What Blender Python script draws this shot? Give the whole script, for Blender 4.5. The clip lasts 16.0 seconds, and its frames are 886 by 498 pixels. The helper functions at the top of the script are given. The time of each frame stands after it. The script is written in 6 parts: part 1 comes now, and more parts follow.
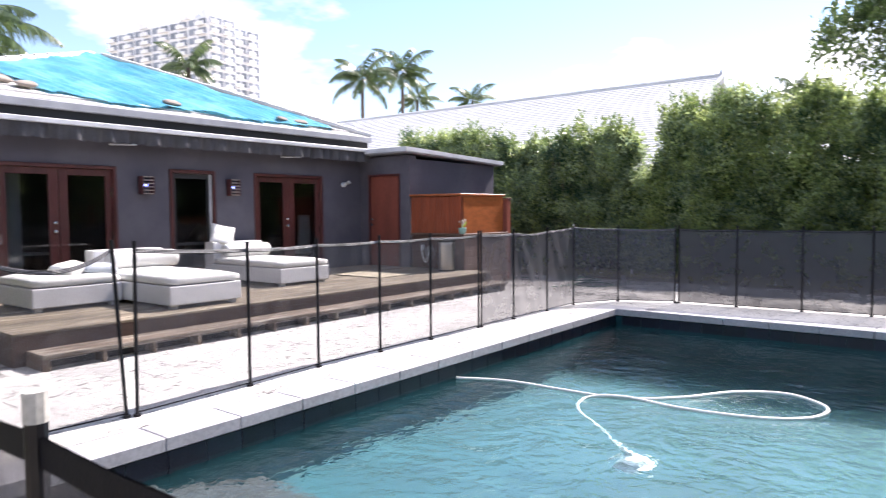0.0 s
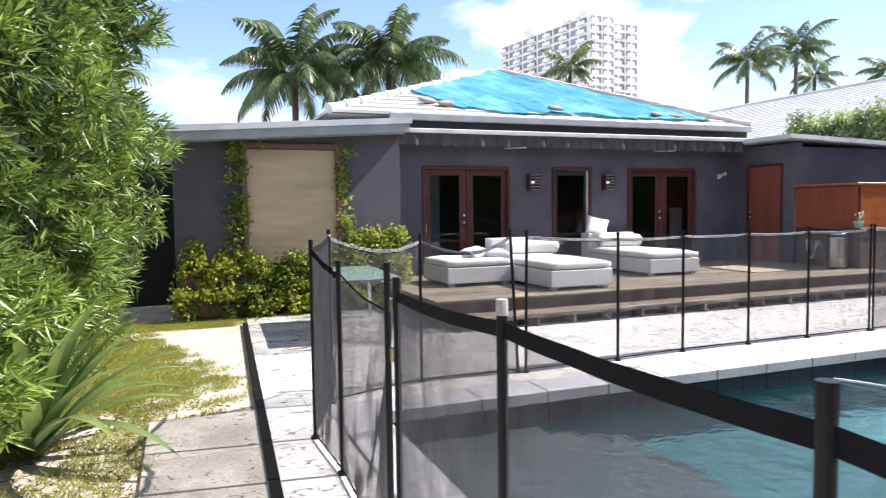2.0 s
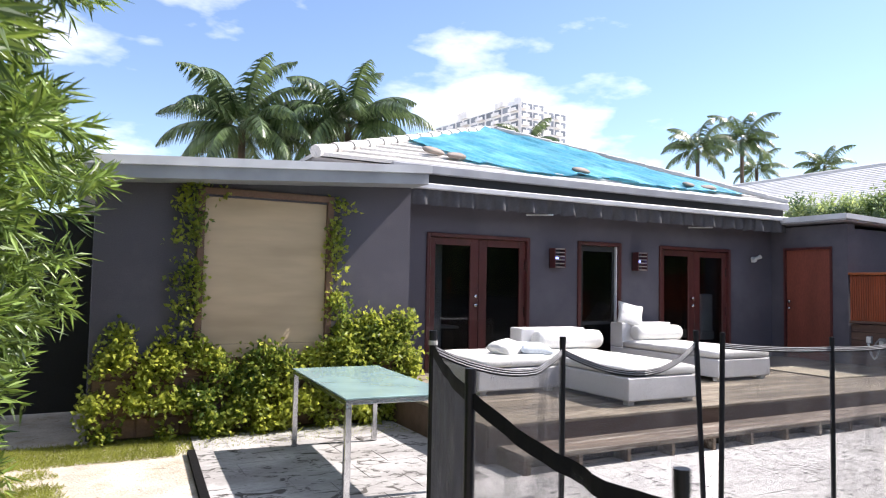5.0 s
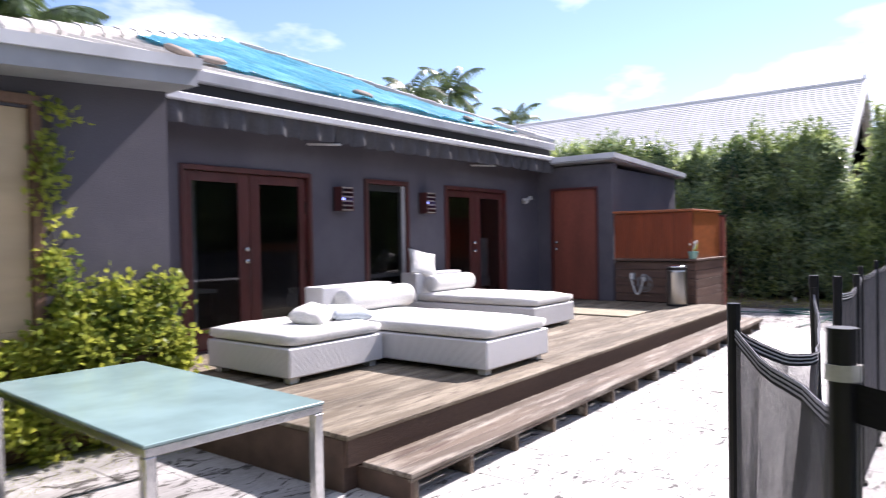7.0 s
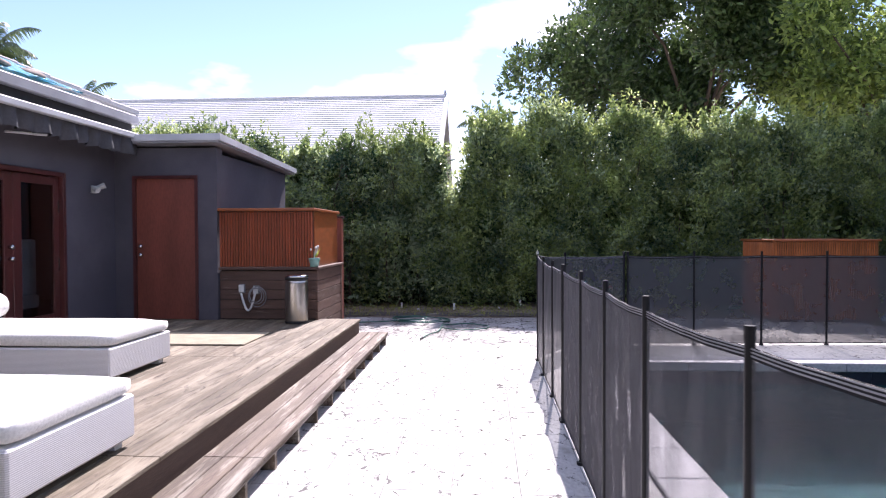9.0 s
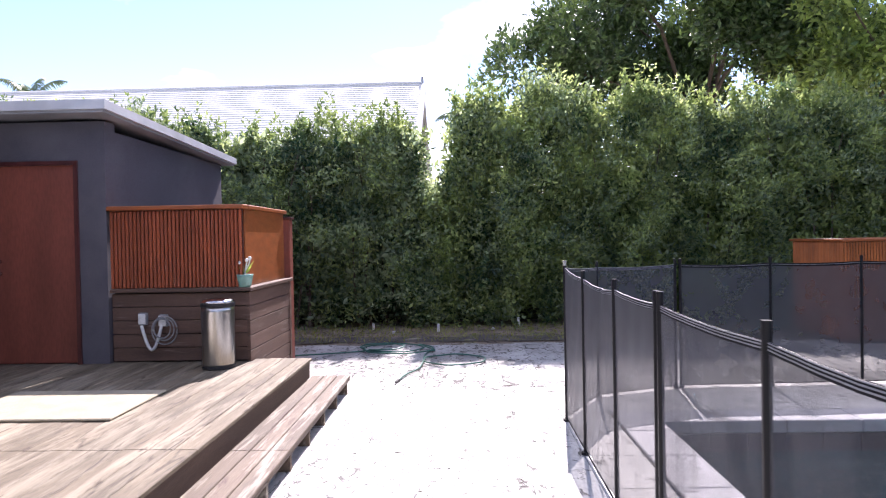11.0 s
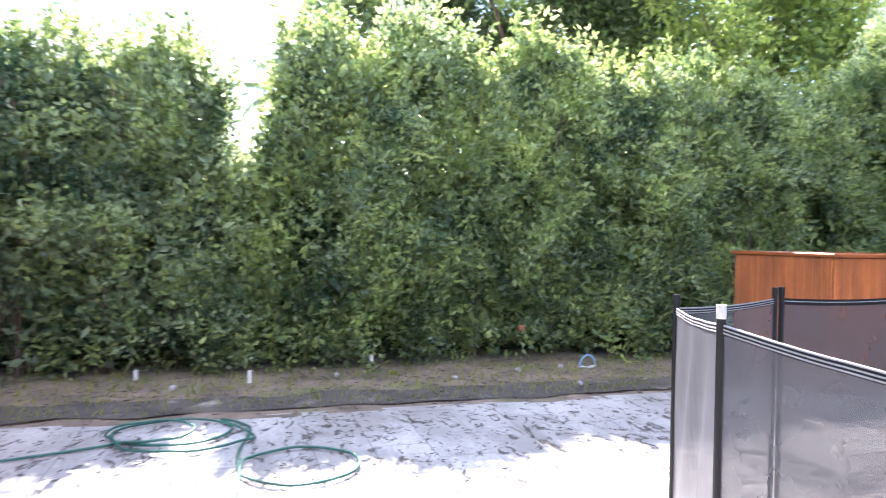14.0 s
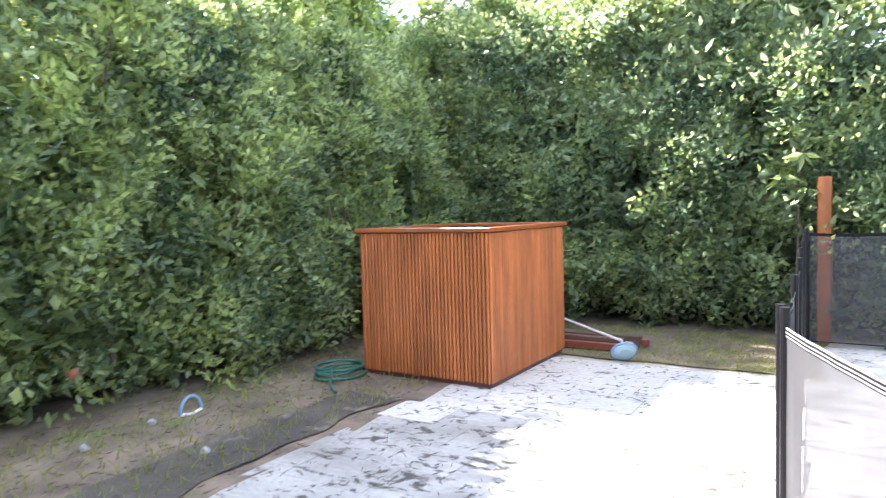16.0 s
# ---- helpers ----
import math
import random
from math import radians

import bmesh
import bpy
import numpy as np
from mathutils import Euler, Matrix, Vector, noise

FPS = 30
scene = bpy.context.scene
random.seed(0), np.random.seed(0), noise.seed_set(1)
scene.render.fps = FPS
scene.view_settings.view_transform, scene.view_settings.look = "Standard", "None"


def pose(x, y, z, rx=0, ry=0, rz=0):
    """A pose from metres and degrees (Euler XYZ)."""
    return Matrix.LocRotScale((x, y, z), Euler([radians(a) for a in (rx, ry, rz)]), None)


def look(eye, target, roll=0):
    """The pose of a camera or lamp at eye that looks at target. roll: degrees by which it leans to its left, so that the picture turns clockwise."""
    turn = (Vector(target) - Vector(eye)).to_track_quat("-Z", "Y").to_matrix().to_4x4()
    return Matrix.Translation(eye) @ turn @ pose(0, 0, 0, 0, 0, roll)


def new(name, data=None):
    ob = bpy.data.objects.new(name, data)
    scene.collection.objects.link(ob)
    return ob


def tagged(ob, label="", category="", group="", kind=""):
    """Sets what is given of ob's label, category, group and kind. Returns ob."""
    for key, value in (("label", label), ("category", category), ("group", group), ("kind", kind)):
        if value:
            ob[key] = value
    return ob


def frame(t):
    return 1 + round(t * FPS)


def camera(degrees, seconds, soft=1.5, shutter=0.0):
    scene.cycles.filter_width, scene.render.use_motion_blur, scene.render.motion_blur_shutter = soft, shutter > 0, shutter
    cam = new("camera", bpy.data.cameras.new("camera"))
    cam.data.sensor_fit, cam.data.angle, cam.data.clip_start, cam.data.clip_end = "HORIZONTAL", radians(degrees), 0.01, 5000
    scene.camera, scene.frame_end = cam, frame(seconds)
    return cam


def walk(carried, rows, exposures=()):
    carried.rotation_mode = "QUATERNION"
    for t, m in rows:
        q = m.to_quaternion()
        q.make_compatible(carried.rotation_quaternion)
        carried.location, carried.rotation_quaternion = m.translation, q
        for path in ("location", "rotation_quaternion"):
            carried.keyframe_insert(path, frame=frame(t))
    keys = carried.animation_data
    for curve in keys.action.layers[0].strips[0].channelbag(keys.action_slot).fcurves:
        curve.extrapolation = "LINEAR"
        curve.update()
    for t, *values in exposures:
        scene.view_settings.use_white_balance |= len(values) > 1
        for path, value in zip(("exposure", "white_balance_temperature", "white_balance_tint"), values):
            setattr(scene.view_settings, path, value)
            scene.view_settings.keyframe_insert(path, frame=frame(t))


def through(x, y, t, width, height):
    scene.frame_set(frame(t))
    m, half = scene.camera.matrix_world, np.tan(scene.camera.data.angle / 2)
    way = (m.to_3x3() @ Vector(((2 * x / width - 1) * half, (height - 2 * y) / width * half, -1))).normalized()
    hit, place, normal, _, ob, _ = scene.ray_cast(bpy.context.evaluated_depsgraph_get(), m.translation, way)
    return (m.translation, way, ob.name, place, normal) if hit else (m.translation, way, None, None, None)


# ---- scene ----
cam = camera(66.4, 16.0, soft=1.1, shutter=0.3)
PATH = [
    (0, (1.11, -2.788, 1.528), (2.687, -1.563, 1.417), -0.4),
    (0.5, (0.969, -3.09, 1.523), (2.314, -1.612, 1.438), -0.0),
    (1, (0.813, -3.299, 1.55), (1.922, -1.637, 1.465), -3.5),
    (1.5, (0.768, -3.42, 1.558), (1.654, -1.627, 1.507), -1.0),
    (2, (0.714, -3.376, 1.535), (1.438, -1.516, 1.414), -0.8),
    (2.5, (0.69, -3.1, 1.508), (1.28, -1.194, 1.384), -0.1),
    (3, (0.701, -2.662, 1.54), (1.2, -0.726, 1.489), 1.3),
    (3.5, (0.628, -2.141, 1.558), (1.209, -0.23, 1.648), -0.9),
    (3.7, (0.615, -1.911, 1.559), (1.252, -0.021, 1.711), -2.2),
    (5.8, (0.651, 0.46, 1.554), (1.736, 2.14, 1.582), 1.4),
    (6, (0.668, 0.682, 1.568), (1.804, 2.328, 1.543), 0.7),
    (6.2, (0.716, 0.879, 1.577), (1.953, 2.448, 1.487), 2.1),
    (6.5, (0.799, 1.211, 1.521), (2.116, 2.714, 1.46), -1.0),
    (7, (0.983, 1.779, 1.481), (2.569, 2.997, 1.449), -1.0),
    (7.5, (1.336, 2.187, 1.469), (3.166, 2.979, 1.325), -2.5),
    (8, (1.84, 2.464, 1.506), (3.792, 2.872, 1.357), -1.6),
    (8.5, (2.303, 2.727, 1.529), (4.295, 2.908, 1.518), -0.9),
    (9, (2.885, 2.882, 1.52), (4.881, 3.004, 1.476), -0.2),
    (9.5, (3.506, 2.966, 1.512), (5.504, 3.047, 1.48), -0.5),
    (9.7, (3.724, 2.982, 1.534), (5.723, 3.051, 1.497), -0.6),
    (11.8, (6.604, 3.176, 1.506), (8.603, 3.227, 1.473), -1.3),
    (12, (6.863, 3.206, 1.521), (8.862, 3.234, 1.461), -1.4),
    (12.5, (7.534, 3.273, 1.504), (9.533, 3.244, 1.447), -0.6),
    (13, (8.15, 3.415, 1.51), (10.147, 3.303, 1.492), 0.4),
    (13.5, (8.739, 3.487, 1.485), (10.714, 3.183, 1.42), -0.4),
    (14, (9.39, 3.571, 1.492), (11.308, 3.004, 1.461), 1.0),
    (14.5, (10.12, 3.526, 1.49), (11.854, 2.532, 1.409), -0.9),
    (15, (10.769, 3.445, 1.511), (12.324, 2.192, 1.4), -0.7),
    (15.5, (11.411, 3.354, 1.531), (12.739, 1.866, 1.373), -1.4),
    (16, (12.008, 3.109, 1.574), (13.056, 1.41, 1.458), -1.5),
]
walk(cam, [(t, look(eye, target, roll)) for t, eye, target, roll in PATH],
     [(0, 1.4, 6450, 21), (1.5, 1.25, 6450, 17), (3.7, 1.25, 6450, 16), (6.2, 1.12, 6350, 21), (9.0, 1.1, 6200, 28), (9.7, 1.15, 6200, 28), (11.8, 1.6, 6250, 26), (12.5, 1.8, 6250, 25), (13.2, 2.2, 6250, 23), (14, 2.85, 6300, 21), (14.5, 3.2, 6450, 17), (15, 3.3, 6550, 13), (16, 3.0, 6600, 13)])

# ---- world, sun and exposure ----
SUN_WAY = Vector((0.93, -0.13, 1.0)).normalized()
world = bpy.data.worlds.new("sky")
scene.world = world
world.use_nodes = True
wn, wl = world.node_tree.nodes, world.node_tree.links
wn.clear()
w_out = wn.new("ShaderNodeOutputWorld")
w_bg = wn.new("ShaderNodeBackground")
w_sky = wn.new("ShaderNodeTexSky")
w_sky.sky_type = "NISHITA"
w_sky.sun_disc = False
w_sky.sun_elevation = math.asin(SUN_WAY.z)
w_sky.sun_rotation = math.atan2(SUN_WAY.x, SUN_WAY.y)
w_sky.air_density, w_sky.dust_density, w_sky.ozone_density = 1.0, 0.15, 2.2
w_co = wn.new("ShaderNodeTexCoord")
w_map = wn.new("ShaderNodeMapping")
w_map.inputs["Scale"].default_value = (1.0, 1.0, 2.6)
w_map.inputs["Location"].default_value = (0.35, 0.1, 0.0)
w_noise = wn.new("ShaderNodeTexNoise")
w_noise.inputs["Scale"].default_value = 2.3
w_noise.inputs["Detail"].default_value = 7.0
w_noise.inputs["Roughness"].default_value = 0.52
w_ramp = wn.new("ShaderNodeValToRGB")
w_ramp.color_ramp.elements[0].position = 0.5
w_ramp.color_ramp.elements[1].position = 0.63
w_mix = wn.new("ShaderNodeMixRGB")
w_mix.inputs[2].default_value = (9.5, 9.6, 9.8, 1)
wl.new(w_co.outputs["Generated"], w_map.inputs["Vector"])
wl.new(w_map.outputs["Vector"], w_noise.inputs["Vector"])
wl.new(w_noise.outputs["Fac"], w_ramp.inputs["Fac"])
wl.new(w_ramp.outputs["Color"], w_mix.inputs[0])
wl.new(w_sky.outputs["Color"], w_mix.inputs[1])
wl.new(w_mix.outputs["Color"], w_bg.inputs["Color"])
w_bg.inputs["Strength"].default_value = 0.1
wl.new(w_bg.outputs["Background"], w_out.inputs["Surface"])

sun_data = bpy.data.lights.new("sun", "SUN")
sun_data.energy, sun_data.angle, sun_data.color = 5.0, radians(0.6), (1.0, 0.95, 0.87)
sun = new("sun", sun_data)
sun.matrix_world = look(SUN_WAY * 60, (0, 0, 0))


# ---- materials ----
def mat(name, col, rough=0.7, metal=0.0, var=0.2, scale=3.0, fine=40.0, bump=0.25, dark=None, spots=None, veins=None, obj=0.0, coat=0.0, spec=0.5, stretch=(1, 1, 1), island=0.0):
    """Two scales of noise on one colour. dark: second colour. spots, veins: (colour, scale, low, high) stains. obj, island: change from piece to piece."""
    m = bpy.data.materials.new(name)
    m.use_nodes = True
    n, l = m.node_tree.nodes, m.node_tree.links
    b = n["Principled BSDF"]
    geo = n.new("ShaderNodeNewGeometry")
    mp = n.new("ShaderNodeMapping")
    mp.inputs["Scale"].default_value = stretch
    l.new(geo.outputs["Position"], mp.inputs["Vector"])
    a = n.new("ShaderNodeTexNoise")
    a.inputs["Scale"].default_value, a.inputs["Detail"].default_value = scale, 5
    f = n.new("ShaderNodeTexNoise")
    f.inputs["Scale"].default_value, f.inputs["Detail"].default_value = fine, 3
    for t in (a, f):
        l.new(mp.outputs["Vector"], t.inputs["Vector"])
    dk = dark or tuple(c * (1 - var) for c in col)
    ramp = n.new("ShaderNodeValToRGB")
    ramp.color_ramp.elements[0].color = (*dk, 1)
    ramp.color_ramp.elements[1].color = (*col, 1)
    ramp.color_ramp.elements[0].position, ramp.color_ramp.elements[1].position = 0.32, 0.68
    l.new(a.outputs["Fac"], ramp.inputs["Fac"])
    mul = n.new("ShaderNodeMixRGB")
    mul.blend_type = "MULTIPLY"
    mul.inputs[0].default_value = 0.55
    fr = n.new("ShaderNodeValToRGB")
    fr.color_ramp.elements[0].color = (0.62, 0.62, 0.62, 1)
    fr.color_ramp.elements[0].position, fr.color_ramp.elements[1].position = 0.3, 0.62
    l.new(f.outputs["Fac"], fr.inputs["Fac"])
    l.new(ramp.outputs["Color"], mul.inputs[1])
    l.new(fr.outputs["Color"], mul.inputs[2])
    out = mul.outputs["Color"]
    for stain, twist in ((spots, 0.0), (veins, 1.6)):
        if not stain:
            continue
        sp = n.new("ShaderNodeTexNoise")
        sp.inputs["Scale"].default_value, sp.inputs["Detail"].default_value = stain[1], 6
        sp.inputs["Roughness"].default_value, sp.inputs["Distortion"].default_value = 0.65, twist
        l.new(mp.outputs["Vector"], sp.inputs["Vector"])
        sr = n.new("ShaderNodeValToRGB")
        sr.color_ramp.elements[0].position, sr.color_ramp.elements[1].position = stain[2], stain[3]
        l.new(sp.outputs["Fac"], sr.inputs["Fac"])
        sm = n.new("ShaderNodeMixRGB")
        sm.inputs[2].default_value = (*stain[0], 1)
        l.new(sr.outputs["Color"], sm.inputs[0])
        l.new(out, sm.inputs[1])
        out = sm.outputs["Color"]
    if obj or island:
        oi = n.new("ShaderNodeObjectInfo")
        hs = n.new("ShaderNodeHueSaturation")
        mr = n.new("ShaderNodeMapRange")
        amount = obj or island
        mr.inputs["To Min"].default_value, mr.inputs["To Max"].default_value = 1 - amount, 1 + amount
        l.new(oi.outputs["Random"] if obj else geo.outputs["Random Per Island"], mr.inputs["Value"])
        l.new(mr.outputs["Result"], hs.inputs["Value"])
        l.new(out, hs.inputs["Color"])
        out = hs.outputs["Color"]
    l.new(out, b.inputs["Base Color"])
    b.inputs["Roughness"].default_value = rough
    b.inputs["Metallic"].default_value = metal
    b.inputs["Specular IOR Level"].default_value = spec
    b.inputs["Coat Weight"].default_value = coat
    if bump:
        bp = n.new("ShaderNodeBump")
        bp.inputs["Strength"].default_value, bp.inputs["Distance"].default_value = bump, 0.01
        l.new(f.outputs["Fac"], bp.inputs["Height"])
        l.new(bp.outputs["Normal"], b.inputs["Normal"])
    return m


def leaf_mat(name, col, dark, rough=0.45, through=0.45, glow=1.7):
    m = bpy.data.materials.new(name)
    m.use_nodes = True
    n, l = m.node_tree.nodes, m.node_tree.links
    b = n["Principled BSDF"]
    geo = n.new("ShaderNodeNewGeometry")
    ns = n.new("ShaderNodeTexNoise")
    ns.inputs["Scale"].default_value, ns.inputs["Detail"].default_value = 1.6, 3
    l.new(geo.outputs["Position"], ns.inputs["Vector"])
    mixv = n.new("ShaderNodeMath")
    mixv.operation = "MULTIPLY_ADD"
    mixv.inputs[1].default_value = 0.55
    l.new(geo.outputs["Random Per Island"], mixv.inputs[0])
    half = n.new("ShaderNodeMath")
    half.operation = "MULTIPLY_ADD"
    half.inputs[1].default_value, half.inputs[2].default_value = 1.6, -0.55
    l.new(ns.outputs["Fac"], half.inputs[0])
    l.new(half.outputs[0], mixv.inputs[2])
    ramp = n.new("ShaderNodeValToRGB")
    ramp.color_ramp.elements[0].color, ramp.color_ramp.elements[1].color = (*dark, 1), (*col, 1)
    ramp.color_ramp.elements[0].position, ramp.color_ramp.elements[1].position = 0.1, 0.9
    l.new(mixv.outputs[0], ramp.inputs["Fac"])
    l.new(ramp.outputs["Color"], b.inputs["Base Color"])
    b.inputs["Roughness"].default_value = rough
    tr = n.new("ShaderNodeBsdfTranslucent")
    br = n.new("ShaderNodeHueSaturation")
    br.inputs["Value"].default_value, br.inputs["Hue"].default_value = glow, 0.48
    l.new(ramp.outputs["Color"], br.inputs["Color"])
    l.new(br.outputs["Color"], tr.inputs["Color"])
    mx = n.new("ShaderNodeMixShader")
    mx.inputs[0].default_value = through
    l.new(b.outputs[0], mx.inputs[1])
    l.new(tr.outputs[0], mx.inputs[2])
    l.new(mx.outputs[0], n["Material Output"].inputs["Surface"])
    return m


def glass_mat(name, tint, rough=0.0, ior=1.45, clear=0.9):
    m = bpy.data.materials.new(name)
    m.use_nodes = True
    b = m.node_tree.nodes["Principled BSDF"]
    b.inputs["Base Color"].default_value = (*tint, 1)
    b.inputs["Roughness"].default_value, b.inputs["IOR"].default_value = rough, ior
    b.inputs["Transmission Weight"].default_value = clear
    return m


def mesh_fabric(name, col, open_part):
    """Woven fence mesh: a veil that lets part of the light through."""
    m = bpy.data.materials.new(name)
    m.use_nodes = True
    n, l = m.node_tree.nodes, m.node_tree.links
    b = n["Principled BSDF"]
    b.inputs["Base Color"].default_value = (*col, 1)
    b.inputs["Roughness"].default_value = 0.55
    t = n.new("ShaderNodeBsdfTransparent")
    geo = n.new("ShaderNodeNewGeometry")
    ns = n.new("ShaderNodeTexNoise")
    ns.inputs["Scale"].default_value, ns.inputs["Detail"].default_value = 5.0, 3
    l.new(geo.outputs["Position"], ns.inputs["Vector"])
    mr = n.new("ShaderNodeMapRange")
    mr.inputs["To Min"].default_value, mr.inputs["To Max"].default_value = open_part - 0.1, open_part + 0.1
    l.new(ns.outputs["Fac"], mr.inputs["Value"])
    mx = n.new("ShaderNodeMixShader")
    l.new(mr.outputs["Result"], mx.inputs[0])
    l.new(b.outputs[0], mx.inputs[1])
    l.new(t.outputs[0], mx.inputs[2])
    l.new(mx.outputs[0], n["Material Output"].inputs["Surface"])
    return m


M_WALL = mat("charcoal_stucco", (0.1, 0.093, 0.116), 0.85, var=0.2, scale=1.2, fine=90, bump=0.18, spots=((0.128, 0.122, 0.14), 0.8, 0.5, 0.8))
M_WHITE = mat("white_trim_paint", (0.62, 0.63, 0.66), 0.5, var=0.12, scale=1.2, fine=3, bump=0.0)
M_GREYTRIM = mat("grey_fascia_paint", (0.36, 0.37, 0.40), 0.55, var=0.12, scale=1.2, fine=3, bump=0.0)
# Black paint; also stands in for shade under the eave and the step.
M_BLACK = mat("black_paint_and_shade", (0.02, 0.02, 0.022), 0.6, scale=2, fine=40, bump=0.15)
M_TILE = mat("pale_concrete_roof_tile", (0.62, 0.6, 0.57), 0.8, var=0.25, scale=1.5, fine=40, obj=0.08, spots=((0.3, 0.28, 0.26), 2.5, 0.58, 0.75))
M_NTILE = mat("white_roof_tile", (0.66, 0.66, 0.66), 0.75, var=0.12, scale=1.0, fine=20, obj=0.03)
M_TARP = mat("blue_tarpaulin", (0.14, 0.56, 0.74), 0.35, var=0.25, scale=2.2, fine=25, bump=0.35, spots=((0.32, 0.74, 0.86), 1.3, 0.48, 0.7))
M_SAND = mat("sandbag_cloth", (0.32, 0.27, 0.23), 0.9, scale=5, fine=60)
M_REDWOOD = mat("dark_red_door_wood", (0.105, 0.027, 0.025), 0.35, var=0.4, scale=2, fine=35, bump=0.15, stretch=(3, 3, 0.5), coat=0.2)
M_REDDOOR = mat("rust_red_door_paint", (0.26, 0.07, 0.045), 0.5, var=0.3, scale=1.5, fine=30, bump=0.15, stretch=(2, 2, 0.5))
M_ORANGE = mat("orange_stained_cedar", (0.48, 0.145, 0.04), 0.34, var=0.4, scale=4, fine=45, bump=0.25, stretch=(2.5, 2.5, 0.35), obj=0.15)
M_BARSLAT = mat("red_brown_stained_slat", (0.37, 0.082, 0.03), 0.42, var=0.35, scale=4, fine=45, bump=0.25, stretch=(2.5, 2.5, 0.35), obj=0.12)
M_CAP = mat("orange_stained_rail", (0.37, 0.105, 0.03), 0.4, var=0.35, scale=5, fine=40, stretch=(1, 1, 3))
M_DARKWOOD = mat("weathered_dark_cladding", (0.15, 0.085, 0.062), 0.65, var=0.4, scale=2.5, fine=40, bump=0.3, stretch=(0.6, 0.6, 5), obj=0.15, spots=((0.26, 0.2, 0.17), 3.0, 0.6, 0.8))
M_DECK = mat("weathered_deck_board", (0.178, 0.141, 0.094), 0.74, var=0.4, scale=2.0, fine=34, bump=0.3, stretch=(0.45, 3.2, 3.2), obj=0.14, spots=((0.29, 0.25, 0.185), 2.3, 0.46, 0.68), veins=((0.065, 0.046, 0.03), 4.0, 0.55, 0.66))
M_STEPWOOD = mat("red_brown_step_board", (0.165, 0.12, 0.083), 0.68, var=0.45, scale=2.2, fine=36, bump=0.3, stretch=(0.4, 3.5, 3.5), obj=0.15, spots=((0.34, 0.3, 0.245), 3.0, 0.5, 0.66), veins=((0.075, 0.04, 0.03), 3.2, 0.56, 0.68))
M_RISER = mat("dark_deck_riser", (0.12, 0.072, 0.05), 0.7, var=0.4, scale=2, fine=38, bump=0.3, stretch=(0.5, 4, 4), obj=0.15)
M_PAVER = mat("pale_travertine_paver", (0.58, 0.567, 0.545), 0.75, var=0.2, scale=1.1, fine=26, bump=0.5, obj=0.07, spots=((0.3, 0.285, 0.26), 2.2, 0.57, 0.72), veins=((0.08, 0.075, 0.07), 7.5, 0.58, 0.635), stretch=(0.7, 1.3, 1))
# Stains and veins, on a base darkened to hold dappled hedge shade.
M_PAVERW = mat("stained_shaded_paver", (0.49, 0.48, 0.47), 0.8, var=0.4, scale=1.4, fine=26, bump=0.6, obj=0.08, spots=((0.24, 0.23, 0.22), 1.3, 0.43, 0.64), veins=((0.06, 0.055, 0.05), 5.2, 0.55, 0.605), stretch=(0.8, 1.3, 1))
M_COPING = mat("grey_white_coping", (0.44, 0.435, 0.46), 0.6, var=0.15, scale=2, fine=30, bump=0.2, obj=0.05)
M_JOINT = mat("paver_bedding", (0.44, 0.42, 0.39), 0.95, scale=4, fine=60)
M_SLAB = mat("old_concrete_slab", (0.45, 0.415, 0.365), 0.9, var=0.4, scale=2.5, fine=40, bump=0.6, obj=0.08, spots=((0.22, 0.2, 0.175), 3, 0.54, 0.72), veins=((0.07, 0.062, 0.05), 9.0, 0.6, 0.65))
M_GROUND = mat("sandy_lawn_soil", (0.56, 0.5, 0.42), 0.95, var=0.3, scale=2.6, fine=55, bump=0.9, spots=((0.3, 0.25, 0.17), 3.0, 0.52, 0.72), veins=((0.17, 0.13, 0.09), 9.0, 0.6, 0.68))
M_SOIL = mat("brown_mulch_soil", (0.25, 0.195, 0.15), 0.95, var=0.6, scale=2.5, fine=45, bump=0.9, spots=((0.10, 0.13, 0.04), 1.6, 0.52, 0.7))
M_POOLTILE = mat("navy_waterline_tile", (0.012, 0.014, 0.03), 0.3, var=0.3, scale=6, fine=50, obj=0.3)
M_POOL = mat("blue_green_pool_plaster", (0.006, 0.075, 0.09), 0.7, var=0.3, scale=0.9, fine=20, bump=0.2)
M_STEP = mat("grey_pool_step_plaster", (0.035, 0.035, 0.038), 0.7, var=0.2, scale=2, fine=25)
M_WICKER = bpy.data.materials.new("white_woven_resin")
M_WICKER.use_nodes = True
_n, _l = M_WICKER.node_tree.nodes, M_WICKER.node_tree.links
_g = _n.new("ShaderNodeNewGeometry")
_w = _n.new("ShaderNodeTexWave")
_w.bands_direction = "Z"
_w.inputs["Scale"].default_value = 34
_w.inputs["Distortion"].default_value = 0.15
_c = _n.new("ShaderNodeTexNoise")
_c.inputs["Scale"].default_value = 90
_l.new(_g.outputs["Position"], _w.inputs["Vector"])
_l.new(_g.outputs["Position"], _c.inputs["Vector"])
_mx = _n.new("ShaderNodeMixRGB")
_mx.inputs[0].default_value = 0.4
_l.new(_w.outputs["Fac"], _mx.inputs[1])
_l.new(_c.outputs["Fac"], _mx.inputs[2])
_r = _n.new("ShaderNodeValToRGB")
_r.color_ramp.elements[0].color, _r.color_ramp.elements[1].color = (0.5, 0.5, 0.51, 1), (0.74, 0.74, 0.75, 1)
_l.new(_mx.outputs[0], _r.inputs["Fac"])
_l.new(_r.outputs["Color"], _n["Principled BSDF"].inputs["Base Color"])
_bp = _n.new("ShaderNodeBump")
_bp.inputs["Strength"].default_value, _bp.inputs["Distance"].default_value = 0.35, 0.004
